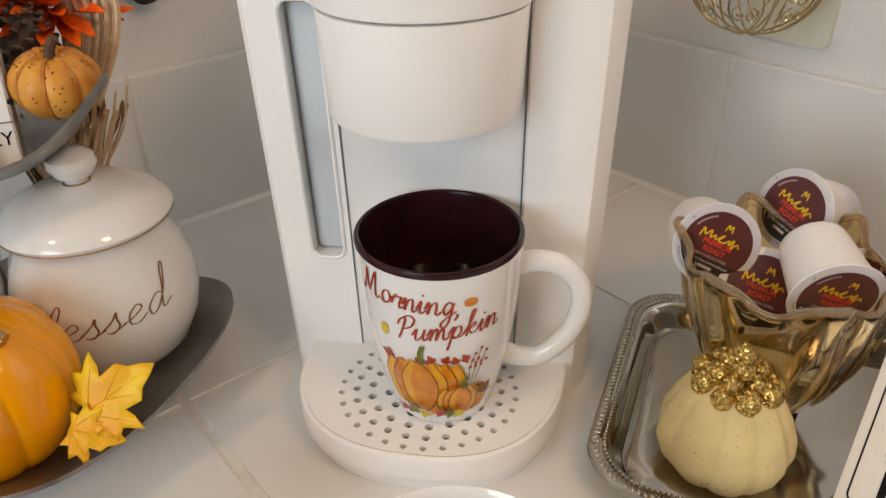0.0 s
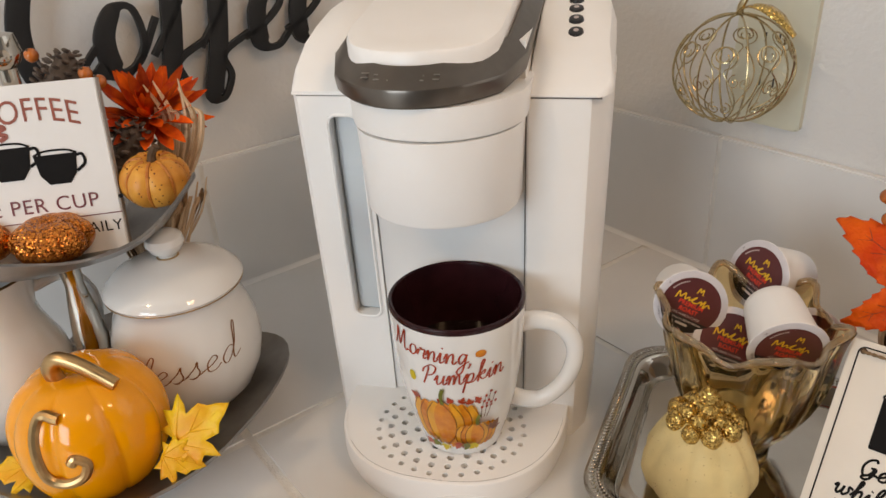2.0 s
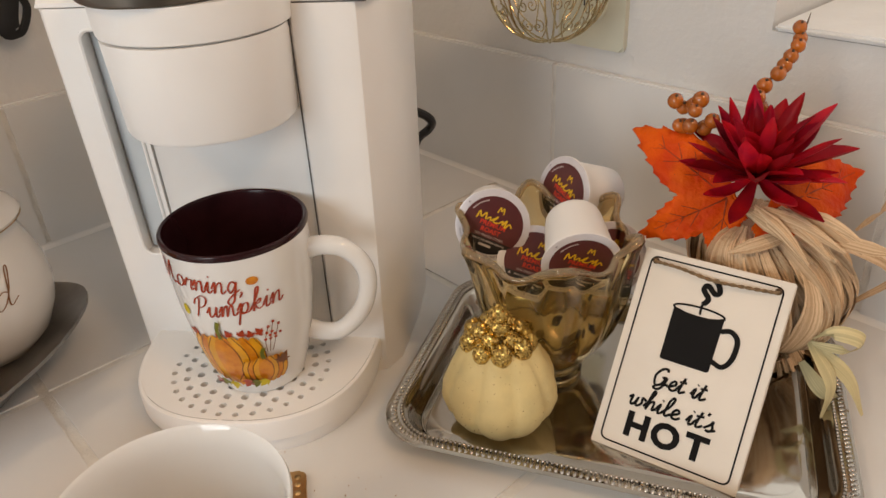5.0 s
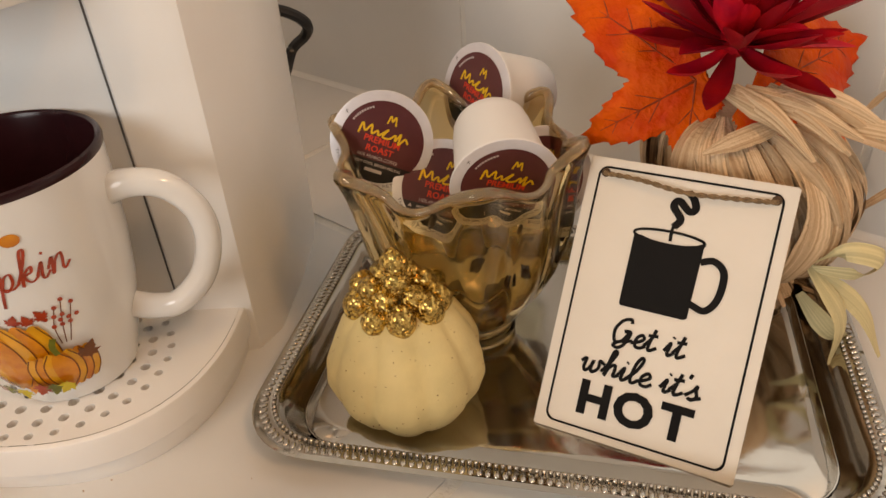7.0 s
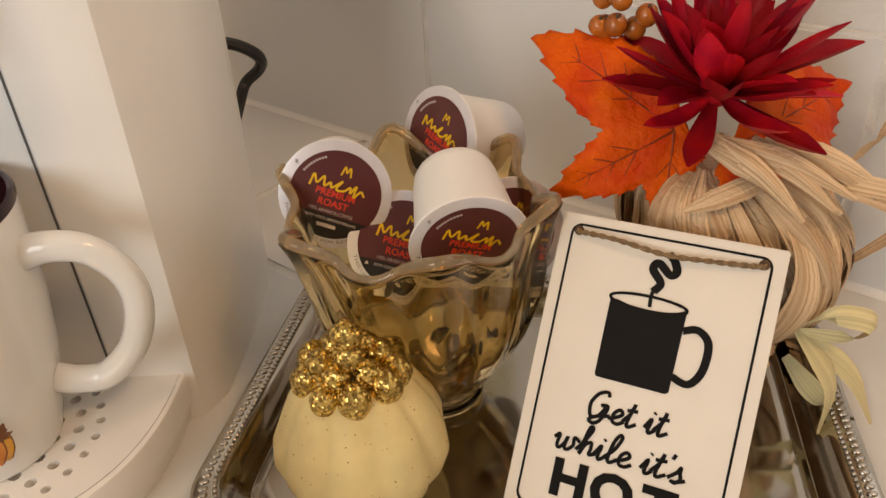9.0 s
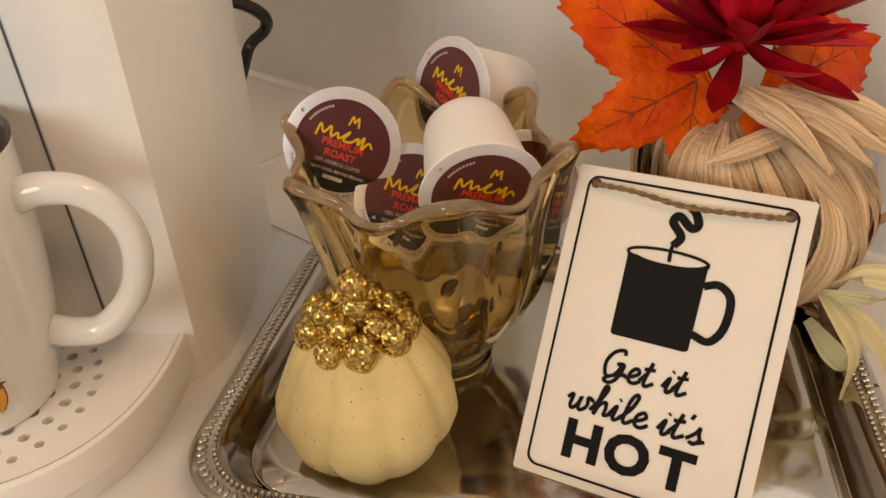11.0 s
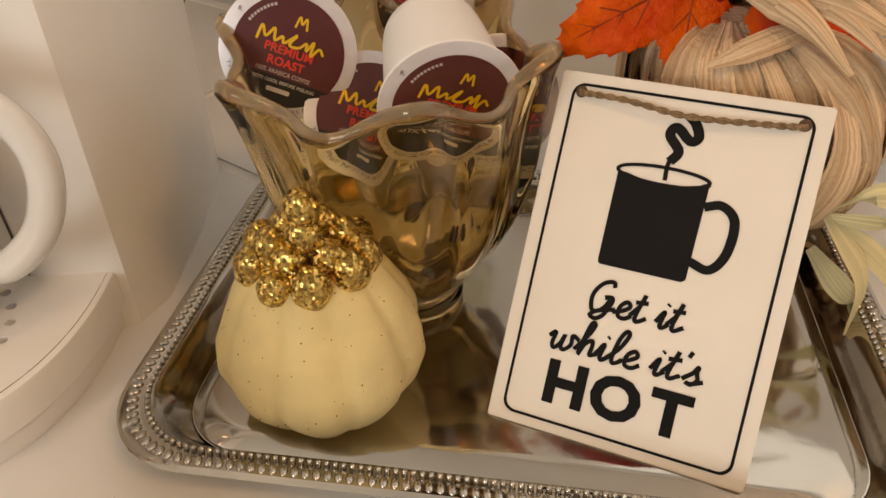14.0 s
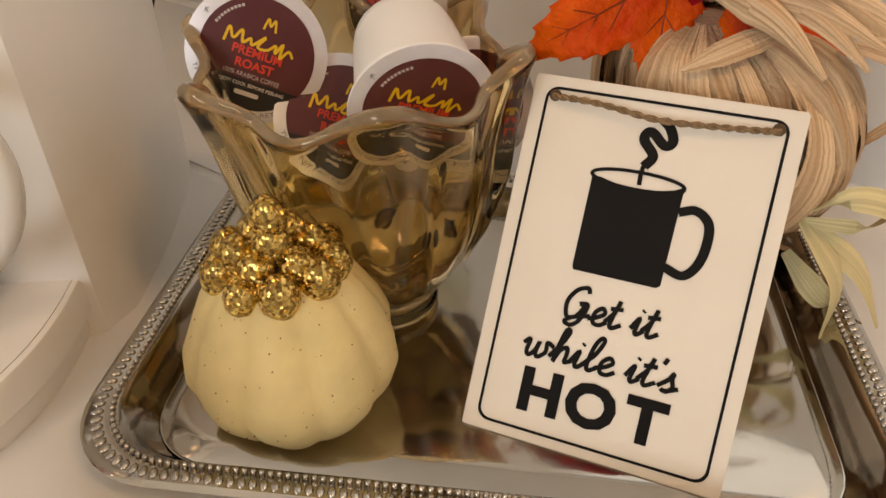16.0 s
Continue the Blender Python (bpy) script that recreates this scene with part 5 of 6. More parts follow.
bowl("orange_bowl", "glossy orange glazed bowl on the worktop", (-0.1010, -0.2270, 0.0), 0.0460, 0.070, "orange_bowl")

# ---- two-tier tray ----
TC = Vector((-0.2370, -0.0560, 0))
tiers = thing("tiered_tray", "two-tier pewter serving tray filled with autumn decorations", "tiered tray", Matrix.Translation(TC))


def tier_dish(z, half, lift, edge, floor_z):
    """A square dish with rounded, upswept corners."""
    bm = bmesh.new()
    rows = []
    seg = 72
    for thick in (0, 1):
        levels = ((0.0, 0.0), (0.45, 0.0), (0.62, 0.04), (0.80, 0.35), (0.93, 0.75), (1.0, 1.0))
        for k, f in (levels if not thick else levels[::-1]):
            row = []
            for j in range(seg):
                a = 2 * math.pi * j / seg + math.pi / 4
                c, s = math.cos(a), math.sin(a)
                p = 2 + 2.2 * k
                r = half / (abs(c) ** p + abs(s) ** p) ** (1 / p) if k else 0
                corner = abs(math.sin(2 * a)) ** 3
                zz = floor_z + f * (edge + lift * corner) - (0.0030 if thick else 0)
                row.append(bm.verts.new((r * k * c, r * k * s, zz)))
            rows.append(row)
    grid_faces(bm, rows, True)
    bmesh.ops.remove_doubles(bm, verts=bm.verts, dist=1e-5)
    return bm


part("lower_dish", tier_dish(0, 0.107, 0.010, 0.016, 0.024), "tier", tiers, at=pose(0, 0, 0, 0, 0, -9))
part("foot", lathe([(0.066, 0.0), (0.068, 0.002), (0.066, 0.012), (0.060, 0.0225), (0.056, 0.0225), (0.060, 0.010), (0.062, 0.0)], 56), "tier", tiers)
part("upper_dish", warp(tier_dish(0, 0.0900, 0.028, 0.022, 0.166), lambda c: Vector(((c.x + c.y) * 0.7071 * 1.10, (c.y - c.x) * 0.7071 * 0.80, c.z - (0.024 * min(1, abs(c.y - c.x) / 0.15) if c.z > 0.168 else 0) * max(0, (c.z - 0.168) / 0.06)))), "tier", tiers, at=pose(-0.040, 0.012, 0, 0, 0, 13))
post = part("post", lathe([(0.010, 0.022), (0.012, 0.026), (0.008, 0.034), (0.0075, 0.05), (0.0105, 0.075), (0.0125, 0.095), (0.0095, 0.120), (0.0065, 0.140), (0.0075, 0.152), (0.011, 0.158), (0.011, 0.166)], 28), "silver", tiers, "turned silver post", at=Matrix.Translation((-0.018, 0.004, 0)))
part("post_top", lathe([(0.007, 0.166), (0.006, 0.20), (0.006, 0.29), (0.010, 0.294), (0.012, 0.300), (0.010, 0.312), (0.0, 0.314)], 24), "silver", tiers, at=Matrix.Translation((-0.040, 0.03, 0)))
LOW, UP = 0.0245, 0.1668

# lidded jar
jar = thing("lidded_jar", "white ceramic lidded jar with script lettering and gold line", "jar", pose(-0.1965, -0.0190, LOW, 0, 0, 0))
jprof = [(0.0, 0.002), (0.030, 0.0), (0.036, 0.002), (0.046, 0.014), (0.0535, 0.032), (0.0560, 0.048), (0.0545, 0.066), (0.0495, 0.082), (0.0455, 0.092), (0.0455, 0.098), (0.0470, 0.101), (0.043, 0.101)]
part("body", lathe(jprof, 64), "ceramic", jar)
part("gold_line", lathe([(0.0480, 0.1012), (0.0500, 0.1014), (0.0507, 0.1022), (0.0490, 0.1026)], 64), "gold", jar)
part("lid", lathe([(0.046, 0.1020), (0.0500, 0.1024), (0.0510, 0.1046), (0.0490, 0.1085), (0.042, 0.1150), (0.028, 0.1215), (0.012, 0.1245), (0.0075, 0.1250)], 64), "ceramic", jar)
knob = part("knob", lathe([(0.0068, 0.1252), (0.0068, 0.1268), (0.0115, 0.1305), (0.0142, 0.1360), (0.0132, 0.1410), (0.0085, 0.1445), (0.0, 0.1455)], 36), "ceramic", jar)
part("gold_ring", lathe([(0.0072, 0.1244), (0.0082, 0.1250), (0.0072, 0.1258)], 32), "gold", jar)


def jar_r(z):
    for (r0, z0), (r1, z1) in zip(jprof[2:], jprof[3:]):
        if z <= z1:
            return r0 + (r1 - r0) * (z - z0) / (z1 - z0)
    return 0.045


def on_jar(bm, u0, z0, rf=jar_r, rad=0.054):
    def f(c):
        z = z0 + c.y
        a = (u0 + c.x) / rad - math.pi / 2
        r = rf(z) + 0.0004 + c.z
        return Vector((r * math.cos(a), r * math.sin(a), z))
    return warp(bm, f)


part("lettering", on_jar(script("lessed", 0.0225, 0.0011, 0.13, 0.22, 1, 1.12), 0.0300, 0.0560), "gold_line", jar, "thin rose-gold script")

# cream pitcher
pit = thing("pitcher", "white ceramic pitcher with script lettering", "pitcher", pose(-0.3170, -0.0750, LOW, 0, 0, 40))
pprof = [(0.0, 0.002), (0.028, 0.0), (0.034, 0.003), (0.044, 0.02), (0.048, 0.042), (0.044, 0.065), (0.035, 0.088), (0.033, 0.100), (0.037, 0.120), (0.0400, 0.130), (0.0385, 0.131), (0.034, 0.118), (0.031, 0.10), (0.03, 0.08)]
part("body", lathe(pprof, 56), "ceramic", pit)
part("handle", tube(smooth_path([(0.033, 0, 0.112), (0.056, 0, 0.116), (0.070, 0, 0.095), (0.066, 0, 0.065), (0.045, 0, 0.045)], 7), 0.0052, 10), "ceramic", pit)
part("gold_line", lathe([(0.0395, 0.1298), (0.0405, 0.1306), (0.0390, 0.1316)], 48), "gold", pit)
part("lettering", on_jar(script("ll", 0.022, 0.0011, 0.1, 0.3), 0.012, 0.045, lambda z: 0.048, 0.048), "gold_line", pit)

# orange ceramic pumpkin with a raised gold letter
pk = thing("ceramic_pumpkin", "glossy orange ceramic pumpkin with a gold stem and raised letter", "pumpkin", pose(-0.2150, -0.1170, LOW + 0.001, 0, 0, 12))
qprof = [(0.90 * r, 0.90 * z) for r, z in ((0.0, 0.004), (0.018, 0.0), (0.034, 0.004), (0.047, 0.018), (0.0545, 0.038), (0.0560, 0.056), (0.0525, 0.074), (0.042, 0.090), (0.026, 0.099), (0.010, 0.099), (0.0, 0.097))]
fine = [Vector((r, 0, z)) for r, z in qprof]
fine = [(max(p.x, 0.0), p.z) for p in smooth_path(fine, 4)]
part("body", lathe(fine, 120, 8, 0.085), "orange_glaze", pk, angle=0)
part("stem", tube(smooth_path([(-0.008, -0.006, 0.083), (-0.010, -0.007, 0.097), (-0.002, -0.008, 0.1045), (0.012, -0.010, 0.100), (0.024, -0.012, 0.093), (0.033, -0.014, 0.0875)], 6), [0.0062 - 0.00005 * k for k in range(31)], 12, flat=0.85), "gold", pk, "curled gold stem")


def pk_r(z):
    for (r0, z0), (r1, z1) in zip(fine, fine[1:]):
        if z0 <= z <= z1:
            return r0 + (r1 - r0) * (z - z0) / max(z1 - z0, 1e-9)
    return 0.05


lpath = smooth_path([(0.006, 0.068, 0), (-0.006, 0.070, 0), (-0.0115, 0.066, 0), (-0.0105, 0.050, 0), (-0.007, 0.032, 0), (0.003, 0.0265, 0), (0.014, 0.0305, 0), (0.018, 0.040, 0), (0.0125, 0.045, 0), (0.0095, 0.0415, 0)], 6)
pts = []
for p in lpath:
    a = (p.x + 0.001) / 0.047 - math.pi / 2 - 0.02
    r = pk_r(p.y + 0.012) * 0.975
    pts.append(Vector((r * math.cos(a), r * math.sin(a), p.y + 0.012)))
part("letter", tube(pts, 0.0036, 10), "gold", pk, "raised gold letter")

# yellow leaf lying over the dish edge
yl = leaf(None, leaf_pose((-0.1560, -0.1160, 0.0600), (-0.1140, -0.0960, 0.0900), (0.25, -0.75, 0.6)), 0.046, "leaf_yellow", 0.10, "maple_leaf", "", vein="leaf_yellow")
tagged(yl, "yellow and orange silk maple leaf over the dish edge", "leaf")
yl2 = leaf(None, leaf_pose((-0.1620, -0.1240, 0.0560), (-0.1360, -0.1230, 0.0500), (0.1, -0.75, 0.6)), 0.030, "leaf_yellow", 0.2, "maple_leaf", "", vein="leaf_yellow")
tagged(yl2, "yellow silk maple leaf under the ceramic pumpkin", "leaf")
yl3 = leaf(None, leaf_pose((-0.2500, -0.1350, 0.0440), (-0.2800, -0.1500, 0.0480), (0.0, -0.6, 0.8)), 0.036, "leaf_yellow", 0.2, "maple_leaf", "", vein="leaf_yellow")
tagged(yl3, "yellow silk maple leaf in the lower dish", "leaf")

# small board on the upper dish
BR, TR = Vector((-0.2130, -0.0350, 0.1872)), Vector((-0.2220, -0.0130, 0.2810))
BX = Vector((0.88, 0.40, 0.0)).normalized()
bd_v = (TR - BR).normalized()
BW, BH = 0.131, 0.120
bd_m = axes(TR - BX * BW / 2 - bd_v * BH / 2, BX, bd_v)
board = thing("coffee_board", "white painted wooden board with coffee cup print", "sign", bd_m)
part("board", box(-BW / 2, BW / 2, -BH / 2, BH / 2, -0.008, 0.0, 0.0005), "sign_cool", board)
part("edge", box(BW / 2 + 0.0002, BW / 2 + 0.0010, -BH / 2, BH / 2, -0.008, -0.0004), "sign_edge", board)
bm = text("COFFEE", 0.0195, space=1.05)
warp(bm, lambda c: Vector((c.x * 0.82, c.y * 1.0 - 2.6 * c.x * c.x * (1 if c.x > 0 else 1) * 1.6 + 0.0320, 0.0004)))
part("lettering", warp(bm, lambda c: Vector((c.x + 0.008, c.y, c.z))), "rust", board, "arched rust-red capitals")
bm = bmesh.new()
for x, y, s in ((-0.008, 0.002, 0.80), (0.018, -0.0035, 0.74), (-0.032, -0.0045, 0.74)):
    shape([(x - 0.0165 * s, y + 0.012 * s), (x - 0.014 * s, y - 0.004 * s), (x - 0.008 * s, y - 0.012 * s), (x + 0.008 * s, y - 0.012 * s), (x + 0.014 * s, y - 0.004 * s), (x + 0.0165 * s, y + 0.012 * s)], 0.0004, bm)
    stroke(bm, [(x + 0.0155 * s, y + 0.010 * s), (x + 0.0205 * s, y + 0.010 * s), (x + 0.0215 * s, y + 0.003 * s), (x + 0.0145 * s, y - 0.003 * s)], 0.0018, 0.0004)
    stroke(bm, [(x - 0.0165 * s, y + 0.012 * s), (x - 0.008 * s, y + 0.0150 * s), (x + 0.008 * s, y + 0.0150 * s), (x + 0.0165 * s, y + 0.012 * s)], 0.0012, 0.0004)
part("print_cups", bm, "ink", board)
bm = bmesh.new()
stroke(bm, [(-0.010, 0.0160), (-0.006, 0.019), (-0.012, 0.021), (-0.006, 0.0235), (-0.011, 0.0255)], 0.0026, 0.0004)
part("print_steam", bm, "rust", board)
part("lettering", warp(text("¢ PER CUP", 0.0125, space=1.08), lambda c: Vector((c.x + 0.007, c.y - 0.0245, 0.0004))), "maroon_ink", board)
part("dot", disc(0.0014, 0.0004, 12, cx=0.050, cy=-0.0240), "ink", board)
part("rule", shape([(-0.05, -0.0338), (0.049, -0.0338), (0.049, -0.0332), (-0.05, -0.0332)], 0.0004), "maroon_ink", board)
part("lettering", warp(text("AILY", 0.0095, space=1.05), lambda c: Vector((c.x + 0.038, c.y - 0.0415, 0.0004))), "ink", board)

for ob in board.children:
    if ob.name.split(".")[0] not in ("board", "edge"):
        ob.scale = (1.14, 1.14, 1.0)
        ob.location.x += 0.010
        ob.location.y += 0.006

# glittered pumpkins, gourd, cone and flower on the upper dish
def mini_pumpkin(name, label, m, r, material, squash, lobes, depth=0.14):
    ob = thing(name, label, "pumpkin", m)
    prof = [(0.0, 0.12 * r), (0.35 * r, 0.0), (0.75 * r, 0.16 * r), (0.97 * r, 0.5 * r), (1.0 * r, 0.8 * r), (0.9 * r, 1.12 * r), (0.62 * r, 1.38 * r), (0.3 * r, 1.42 * r), (0.0, 1.3 * r)]
    prof = [(max(p.x, 0), p.z * squash) for p in smooth_path([(a, 0, b) for a, b in prof], 3)]
    part("body", lathe(prof, 80, lobes, depth), material, ob, angle=0)
    if material != "orange_glitter":
        part("stem", tube(smooth_path([(0, 0, 1.25 * r * squash), (0.05 * r, 0, 1.6 * r * squash), (0.2 * r, 0, 1.85 * r * squash)], 4), [0.16 * r, 0.15 * r, 0.13 * r, 0.12 * r, 0.12 * r, 0.11 * r, 0.11 * r, 0.10 * r, 0.12 * r], 8), "stem", ob)
    return ob, prof


mini_pumpkin("glitter_pumpkin", "small copper-orange glitter pumpkin beside the board", pose(-0.2490, -0.0640, 0.1690, 0, 0, 10), 0.0270, "orange_glitter", 0.72, 8)
mini_pumpkin("glitter_pumpkin", "small copper-orange glitter pumpkin beside the board", pose(-0.3020, -0.0760, 0.1690, 0, 0, 30), 0.0270, "orange_glitter", 0.72, 8)
gd, gp = mini_pumpkin("gourd", "small orange striped gourd with brown specks", pose(-0.1995, -0.0080, 0.1900, 8, 4, 20), 0.0245, "gourd", 0.95, 8, 0.12)
rng = random.Random(9)
sp = bmesh.new()
for k in range(150):
    a, i = rng.uniform(0, 6.283), rng.randrange(5, len(gp) - 4)
    r, z = gp[i]
    r *= 1 - 0.12 * (1 - abs(math.sin(4 * a)) ** 0.6)
    bmesh.ops.create_icosphere(sp, subdivisions=1, radius=rng.uniform(0.0003, 0.0008), matrix=Matrix.Translation((r * math.cos(a), r * math.sin(a), z)))
ob = part("specks", sp, "gourd_dot", gd, "brown specks")
ob["kind"] = "stuff"
for k in range(8):
    a = 2 * math.pi * k / 8
    part("stripe", tube([Vector((r * 0.893 * math.cos(a), r * 0.893 * math.sin(a), z)) for r, z in gp[4:-3]], 0.0014, 6), "gourd_stripe", gd)

cone = thing("pine_cone", "grey-brown pine cone among the decorations", "pine cone", pose(-0.2850, 0.0150, 0.2440, -20, 15, 0))
rng = random.Random(2)
part("core", lathe([(0.0, 0.0), (0.013, 0.006), (0.015, 0.02), (0.008, 0.042), (0.0, 0.05)], 16), "cone", cone)
bm = bmesh.new()
for k in range(80):
    t = k / 80
    a = k * 2.39996
    r = 0.019 * math.sin(math.pi * (0.18 + 0.78 * t)) ** 0.7
    z = 0.002 + 0.048 * t
    bmesh.ops.create_uvsphere(bm, u_segments=6, v_segments=4, radius=0.0040 * (1.1 - 0.5 * t), matrix=Matrix.Translation((r * math.cos(a), r * math.sin(a), z)) @ Euler((0, -0.5, a)).to_matrix().to_4x4() @ Matrix.Diagonal((1.2, 1.1, 0.5, 1)))
part("scale_cover", bm, "cone", cone)
cone2 = copy_thing(cone, pose(-0.2400, 0.0100, 0.1960, 10, 20, 40))
tagged(cone2, "grey-brown pine cone behind the gourd")

fl = thing("orange_flower", "orange silk flower with straw and berries", "flower", pose(-0.2250, 0.0400, 0.2360))
bm = bmesh.new()
rng = random.Random(31)
v2 = Vector((0.30, -0.40, 0.80)).normalized()
x2 = v2.cross(Vector((0, 0, 1))).normalized()
y2 = x2.cross(v2)
for ring, (n, tilt, length, width) in enumerate(((15, 5, 0.044, 0.0048), (16, 28, 0.042, 0.0046), (14, 50, 0.036, 0.0040), (9, 72, 0.026, 0.0034))):
    for k in range(n):
        a = 2 * math.pi * (k + 0.5 * (ring % 2)) / n + rng.uniform(-0.15, 0.15)
        t = radians(tilt + rng.uniform(-9, 9))
        d = (x2 * math.cos(a) + y2 * math.sin(a)) * math.cos(t) + v2 * math.sin(t)
        petal(bm, d * 0.003, d, v2, length * rng.uniform(0.85, 1.1), width, rng.uniform(-0.004, 0.002), rng.uniform(0.25, 0.7))
part("petals", bm, "petal_orange", fl)
for c in ((-0.060, -0.018, 0.036), (-0.071, -0.02, 0.052), (-0.068, -0.018, 0.026), (-0.026, -0.025, 0.040), (-0.020, -0.02, 0.033), (-0.080, -0.02, 0.022)):
    berry(fl, Vector(c), 0.0052)

# straw bundle standing behind the tiers
straw = thing("straw_bundle", "bundle of pale dry straw tied with a knot", "straw", pose(-0.2500, 0.0420, LOW))
bm = bmesh.new()
rng = random.Random(17)
for k in range(110):
    a = rng.uniform(0, 6.283)
    r0, r1, r2 = rng.uniform(0.015, 0.04), rng.uniform(0.01, 0.022), rng.uniform(0.02, 0.058)
    tw = rng.uniform(-0.4, 0.4)
    p = [(r0 * math.cos(a), r0 * math.sin(a) * 0.7, 0.0), (r1 * math.cos(a + tw), r1 * math.sin(a + tw) * 0.7, 0.075), (r2 * 0.8 * math.cos(a + tw), r2 * 0.5 * math.sin(a + tw), 0.13), (r2 * math.cos(a + tw), r2 * 0.5 * math.sin(a + tw), rng.uniform(0.14, 0.165))]
    ribbon(p, [0.003, 0.005, 0.006, 0.003], (0, 0, 0.08), bm, 4, 0.2)
for k in range(7):
    x = 0.030 + 0.006 * k
    p = [(x * 0.6, -0.004, 0.15), (x * 0.9 + 0.004, -0.006, 0.19), (x + 0.006, -0.008, 0.215), (x + rng.uniform(-0.008, 0.008), -0.01, 0.232 + rng.uniform(-0.012, 0.012))]
    ribbon(p, [0.004, 0.005, 0.005, 0.001], (0, 0.05, 0.15), bm, 5, 0.2)
ob = part("straw", bm, "straw", straw)
ob["kind"] = "stuff"
bm = bmesh.new()
for k in range(6):
    tube(smooth_path([(0.022 * math.cos(q), -0.002 + 0.019 * math.sin(q), 0.068 + 0.003 * k + 0.002 * math.sin(3 * q + k)) for q in [2 * math.pi * j / 10 for j in range(10)]], 3, True), 0.0022, 6, bm, True)
part("knot", bm, "husk", straw)

# ---- black script sign on the wall ----
WL_X = -ALONG_L
WL_N = ALONG_R.copy()
letters = thing("wall_lettering", "matt black wooden script word hung on the wall", "wall sign")
WS = axes(plan(0.428, 0.012, 0.262), WL_X, (0, 0, 1))
word = [("C", 0.0), ("o", 0.0), ("f", 0.0), ("f", 0.0), ("e", 0.0), ("e", 0.0)]
size = 0.110
x = -0.121


def wood_letter(strokes, x0, sl=0.16):
    bm = bmesh.new()
    for s in strokes:
        path = smooth_path([((px + sl * py) * size * 0.80 + x0, ((py if py > 0 else 0.70 * py) - 0.15) * size, 0) for px, py in s], 7)
        rows = []
        n = len(path)
        for i, p in enumerate(path):
            d = (path[min(i + 1, n - 1)] - path[max(i - 1, 0)]).normalized()
            side = Vector((-d.y, d.x, 0))
            down = max(0.0, -d.y)
            w = 0.0030 + 0.0062 * down ** 1.5
            rows.append([bm.verts.new(p + side * w * sx + Vector((0, 0, z))) for sx, z in ((-1, 0.0), (-1, 0.0042), (-0.8, 0.005), (0.8, 0.005), (1, 0.0042), (1, 0.0))])
        grid_faces(bm, rows, True)
        bm.faces.new(rows[0])
        bm.faces.new(rows[-1][::-1])
    return bm


for ch, _ in word:
    adv, strokes = GLYPH[ch]
    part("letter", warp(wood_letter(strokes, x), lambda c: WS @ c), "matt_black", letters)
    x += adv * size * 0.80

# ---- switch plate and wire ornament ----
PL = plan(0.0, 0.357, 0.225)
PM = axes(PL, ALONG_R, (0, 0, 1))
plate = thing("switch_plate", "cream plastic outlet plate on the wall", "outlet", PM)
part("cover", prism(rounded_rect(0.072, 0.117, 0.004), 0.0, 0.0055, 0.0015), "plate", plate)
for s in (-1, 1):
    part("socket", prism(rounded_rect(0.034, 0.028, 0.010, 6, 0.0, s * 0.0195), 0.005, 0.0068, 0.0006), "plate", plate)
    for sx in (-1, 1):
        part("slot", box(sx * 0.0065 - 0.0008, sx * 0.0065 + 0.0008, s * 0.0195 - 0.003, s * 0.0195 + 0.005, 0.006, 0.0070), "black", plate)
part("screw", lathe([(0.0, 0.0070), (0.0026, 0.0066), (0.0030, 0.0055)], 14), "plate", plate)

OC = Vector((0.2170, 0.2190, 0.2290))
orn = thing("wire_ornament", "round gold wire pumpkin ornament with scrolls and a glitter leaf", "ornament", axes(OC, ALONG_R, (0, 0, 1)))
R = 0.0490


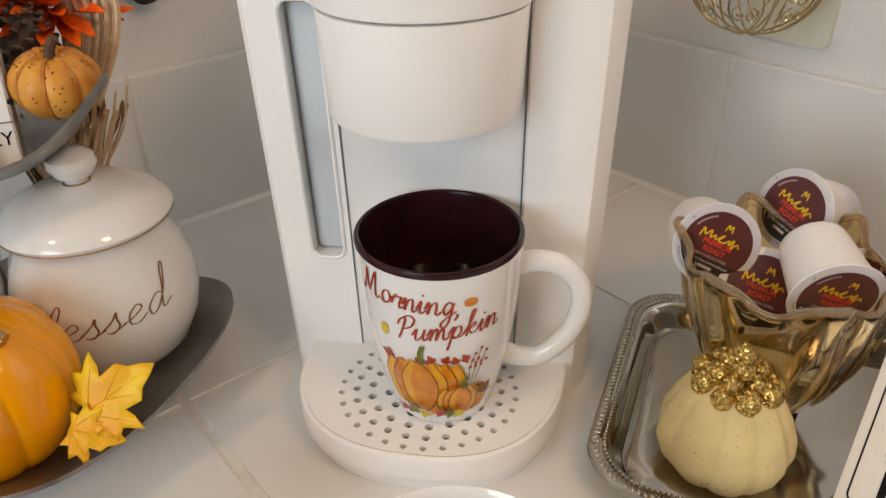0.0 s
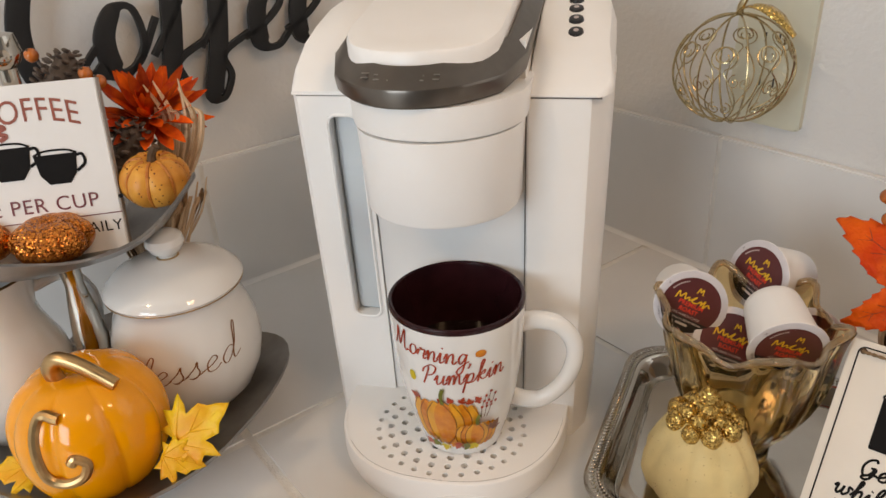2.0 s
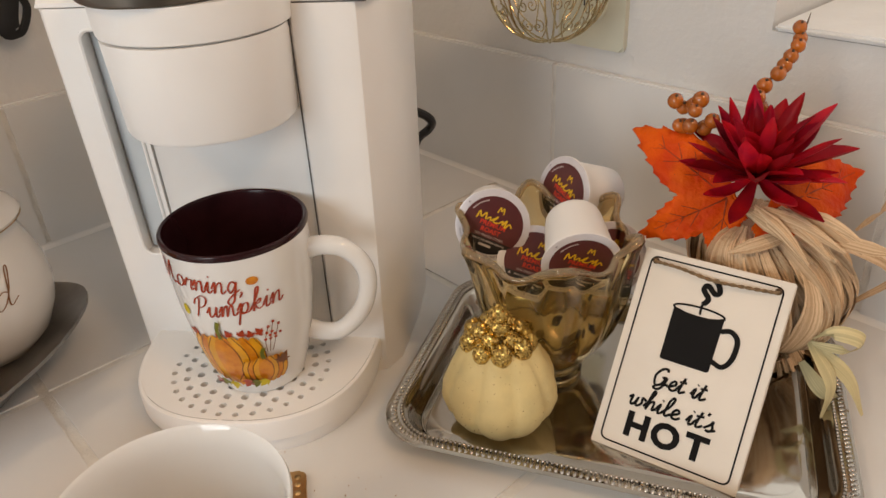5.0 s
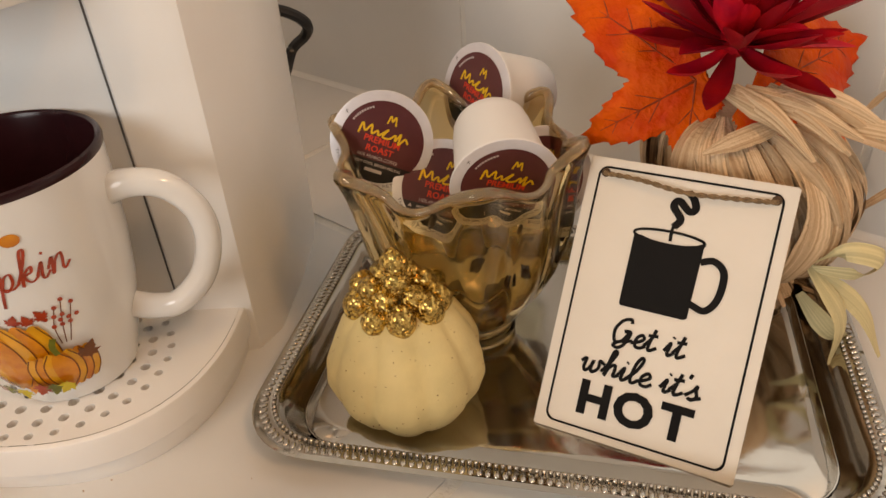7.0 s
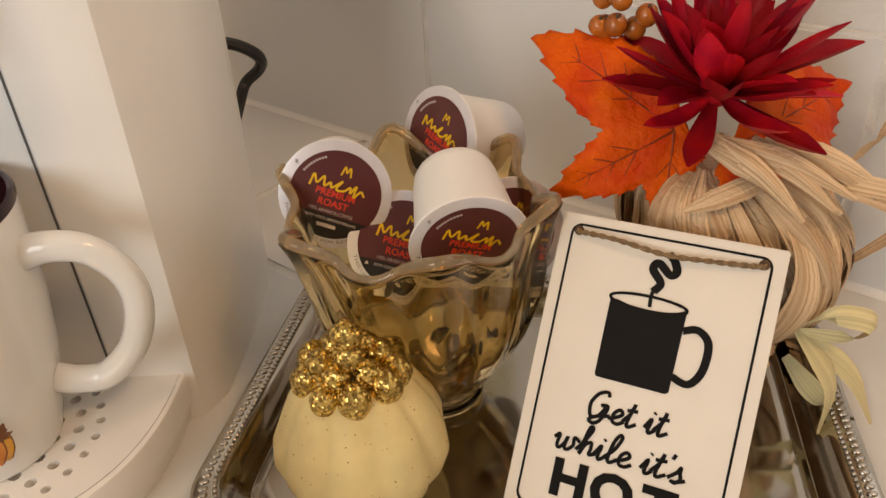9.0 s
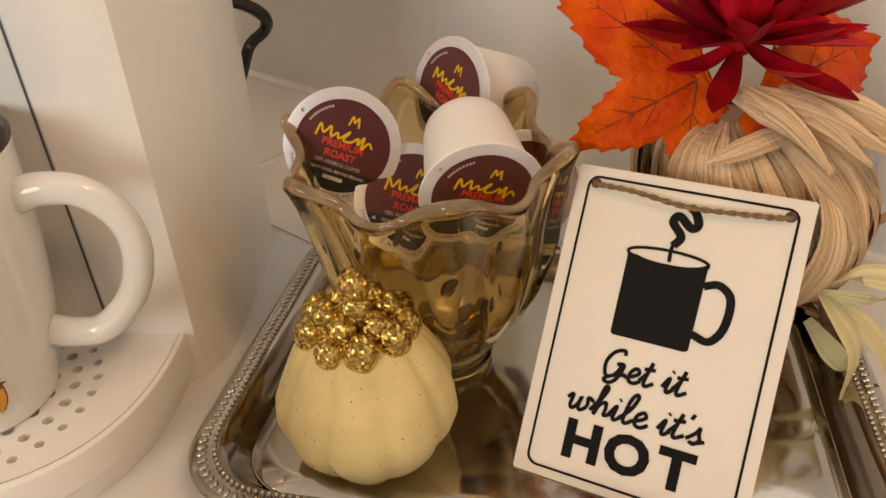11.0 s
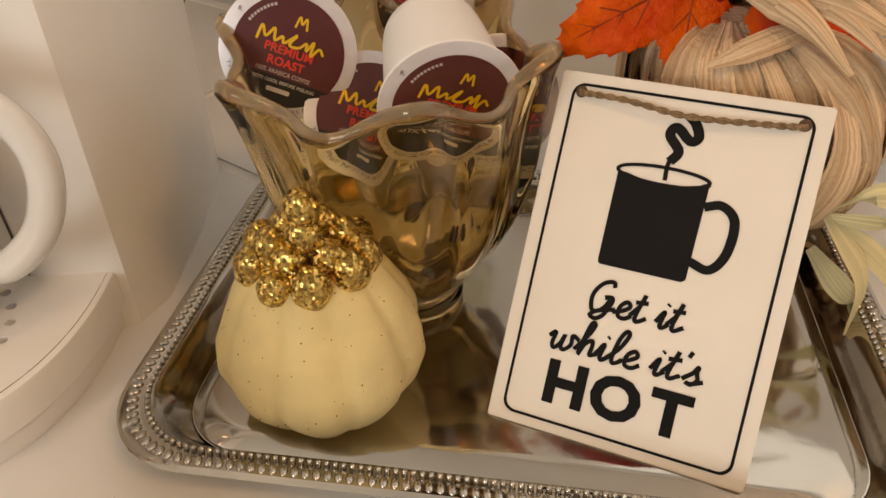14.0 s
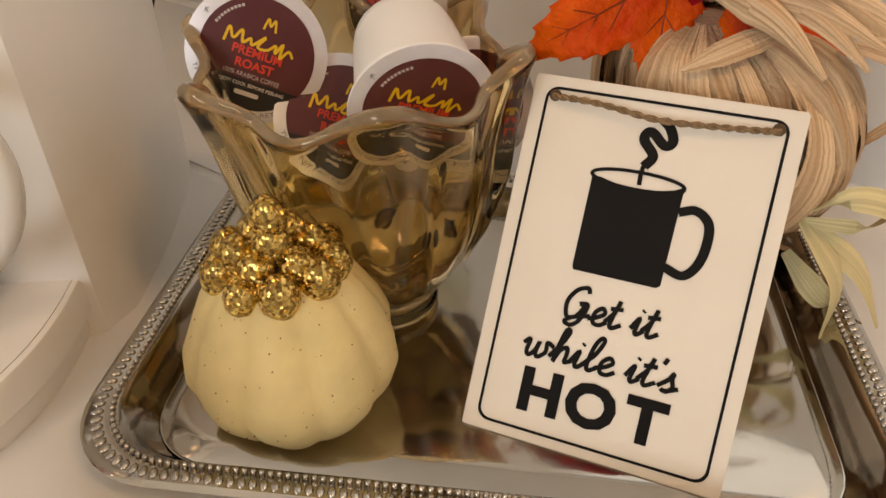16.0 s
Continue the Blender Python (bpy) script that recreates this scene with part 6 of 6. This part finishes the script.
def sph(lon, lat, k=1.0):
    return Vector((R * k * math.cos(lat) * math.sin(lon), R * k * 0.92 * math.sin(lat), R * k * math.cos(lat) * math.cos(lon)))


for k in range(8):
    lon = math.pi * k / 8 * 2
    part("wire", tube([sph(lon, -math.pi / 2 + math.pi * i / 24) for i in range(25)], 0.0009, 6), "gold_wire", orn)
for k in range(8):
    lon = math.pi * (k + 0.5) / 4
    for sg in (-1, 1):
        p = []
        for i in range(40):
            t = i / 39
            if t < 0.45:
                p.append(sph(lon + sg * 0.26 * math.sin(t / 0.45 * math.pi), -1.1 + t / 0.45 * 1.3))
            else:
                q = (t - 0.45) / 0.55
                rr = 0.26 * (1 - 0.75 * q)
                p.append(sph(lon + sg * (0.0 + rr * math.sin(q * 8.5)), 0.45 + rr * -math.cos(q * 8.5) * 0.9))
        part("scroll", tube(p, 0.00065, 5), "gold_wire", orn)
        p = [sph(lon + sg * (0.10 + 0.13 * (1 - q / 20) * math.sin(q * 0.5)), -0.55 + 0.16 * (1 - q / 20) * math.cos(q * 0.5)) for q in range(20)]
        part("scroll", tube(p, 0.0006, 5), "gold_wire", orn)
part("stem", tube(smooth_path([sph(0, 1.57), (0.002, 0.052, 0.002), (0.006, 0.062, 0.0)], 5), [0.003] * 11, 8), "gold_wire", orn)
bm = bmesh.new()
ribbon([(0.004, 0.050, 0.0), (0.022, 0.054, 0.006), (0.040, 0.047, 0.008), (0.052, 0.034, 0.004)], [0.012, 0.016, 0.015, 0.008], (0.02, -0.02, 0), bm, 7, 0.12)
solid(part("glitter_leaf", bm, "gold_glitter", orn, "gold glitter ribbon leaf"), 0.0006)

# crumbs and marks on the worktop
rng = random.Random(14)
bm = bmesh.new()
for k in range(26):
    c = (rng.uniform(0.03, 0.13), rng.uniform(-0.14, -0.085), 0.0004)
    bmesh.ops.create_icosphere(bm, subdivisions=1, radius=rng.uniform(0.0002, 0.0006), matrix=Matrix.Translation(c))
ob = part("crumbs", bm, "crumb")
tagged(ob, "a few brown coffee crumbs on the worktop", "crumbs", kind="stuff")
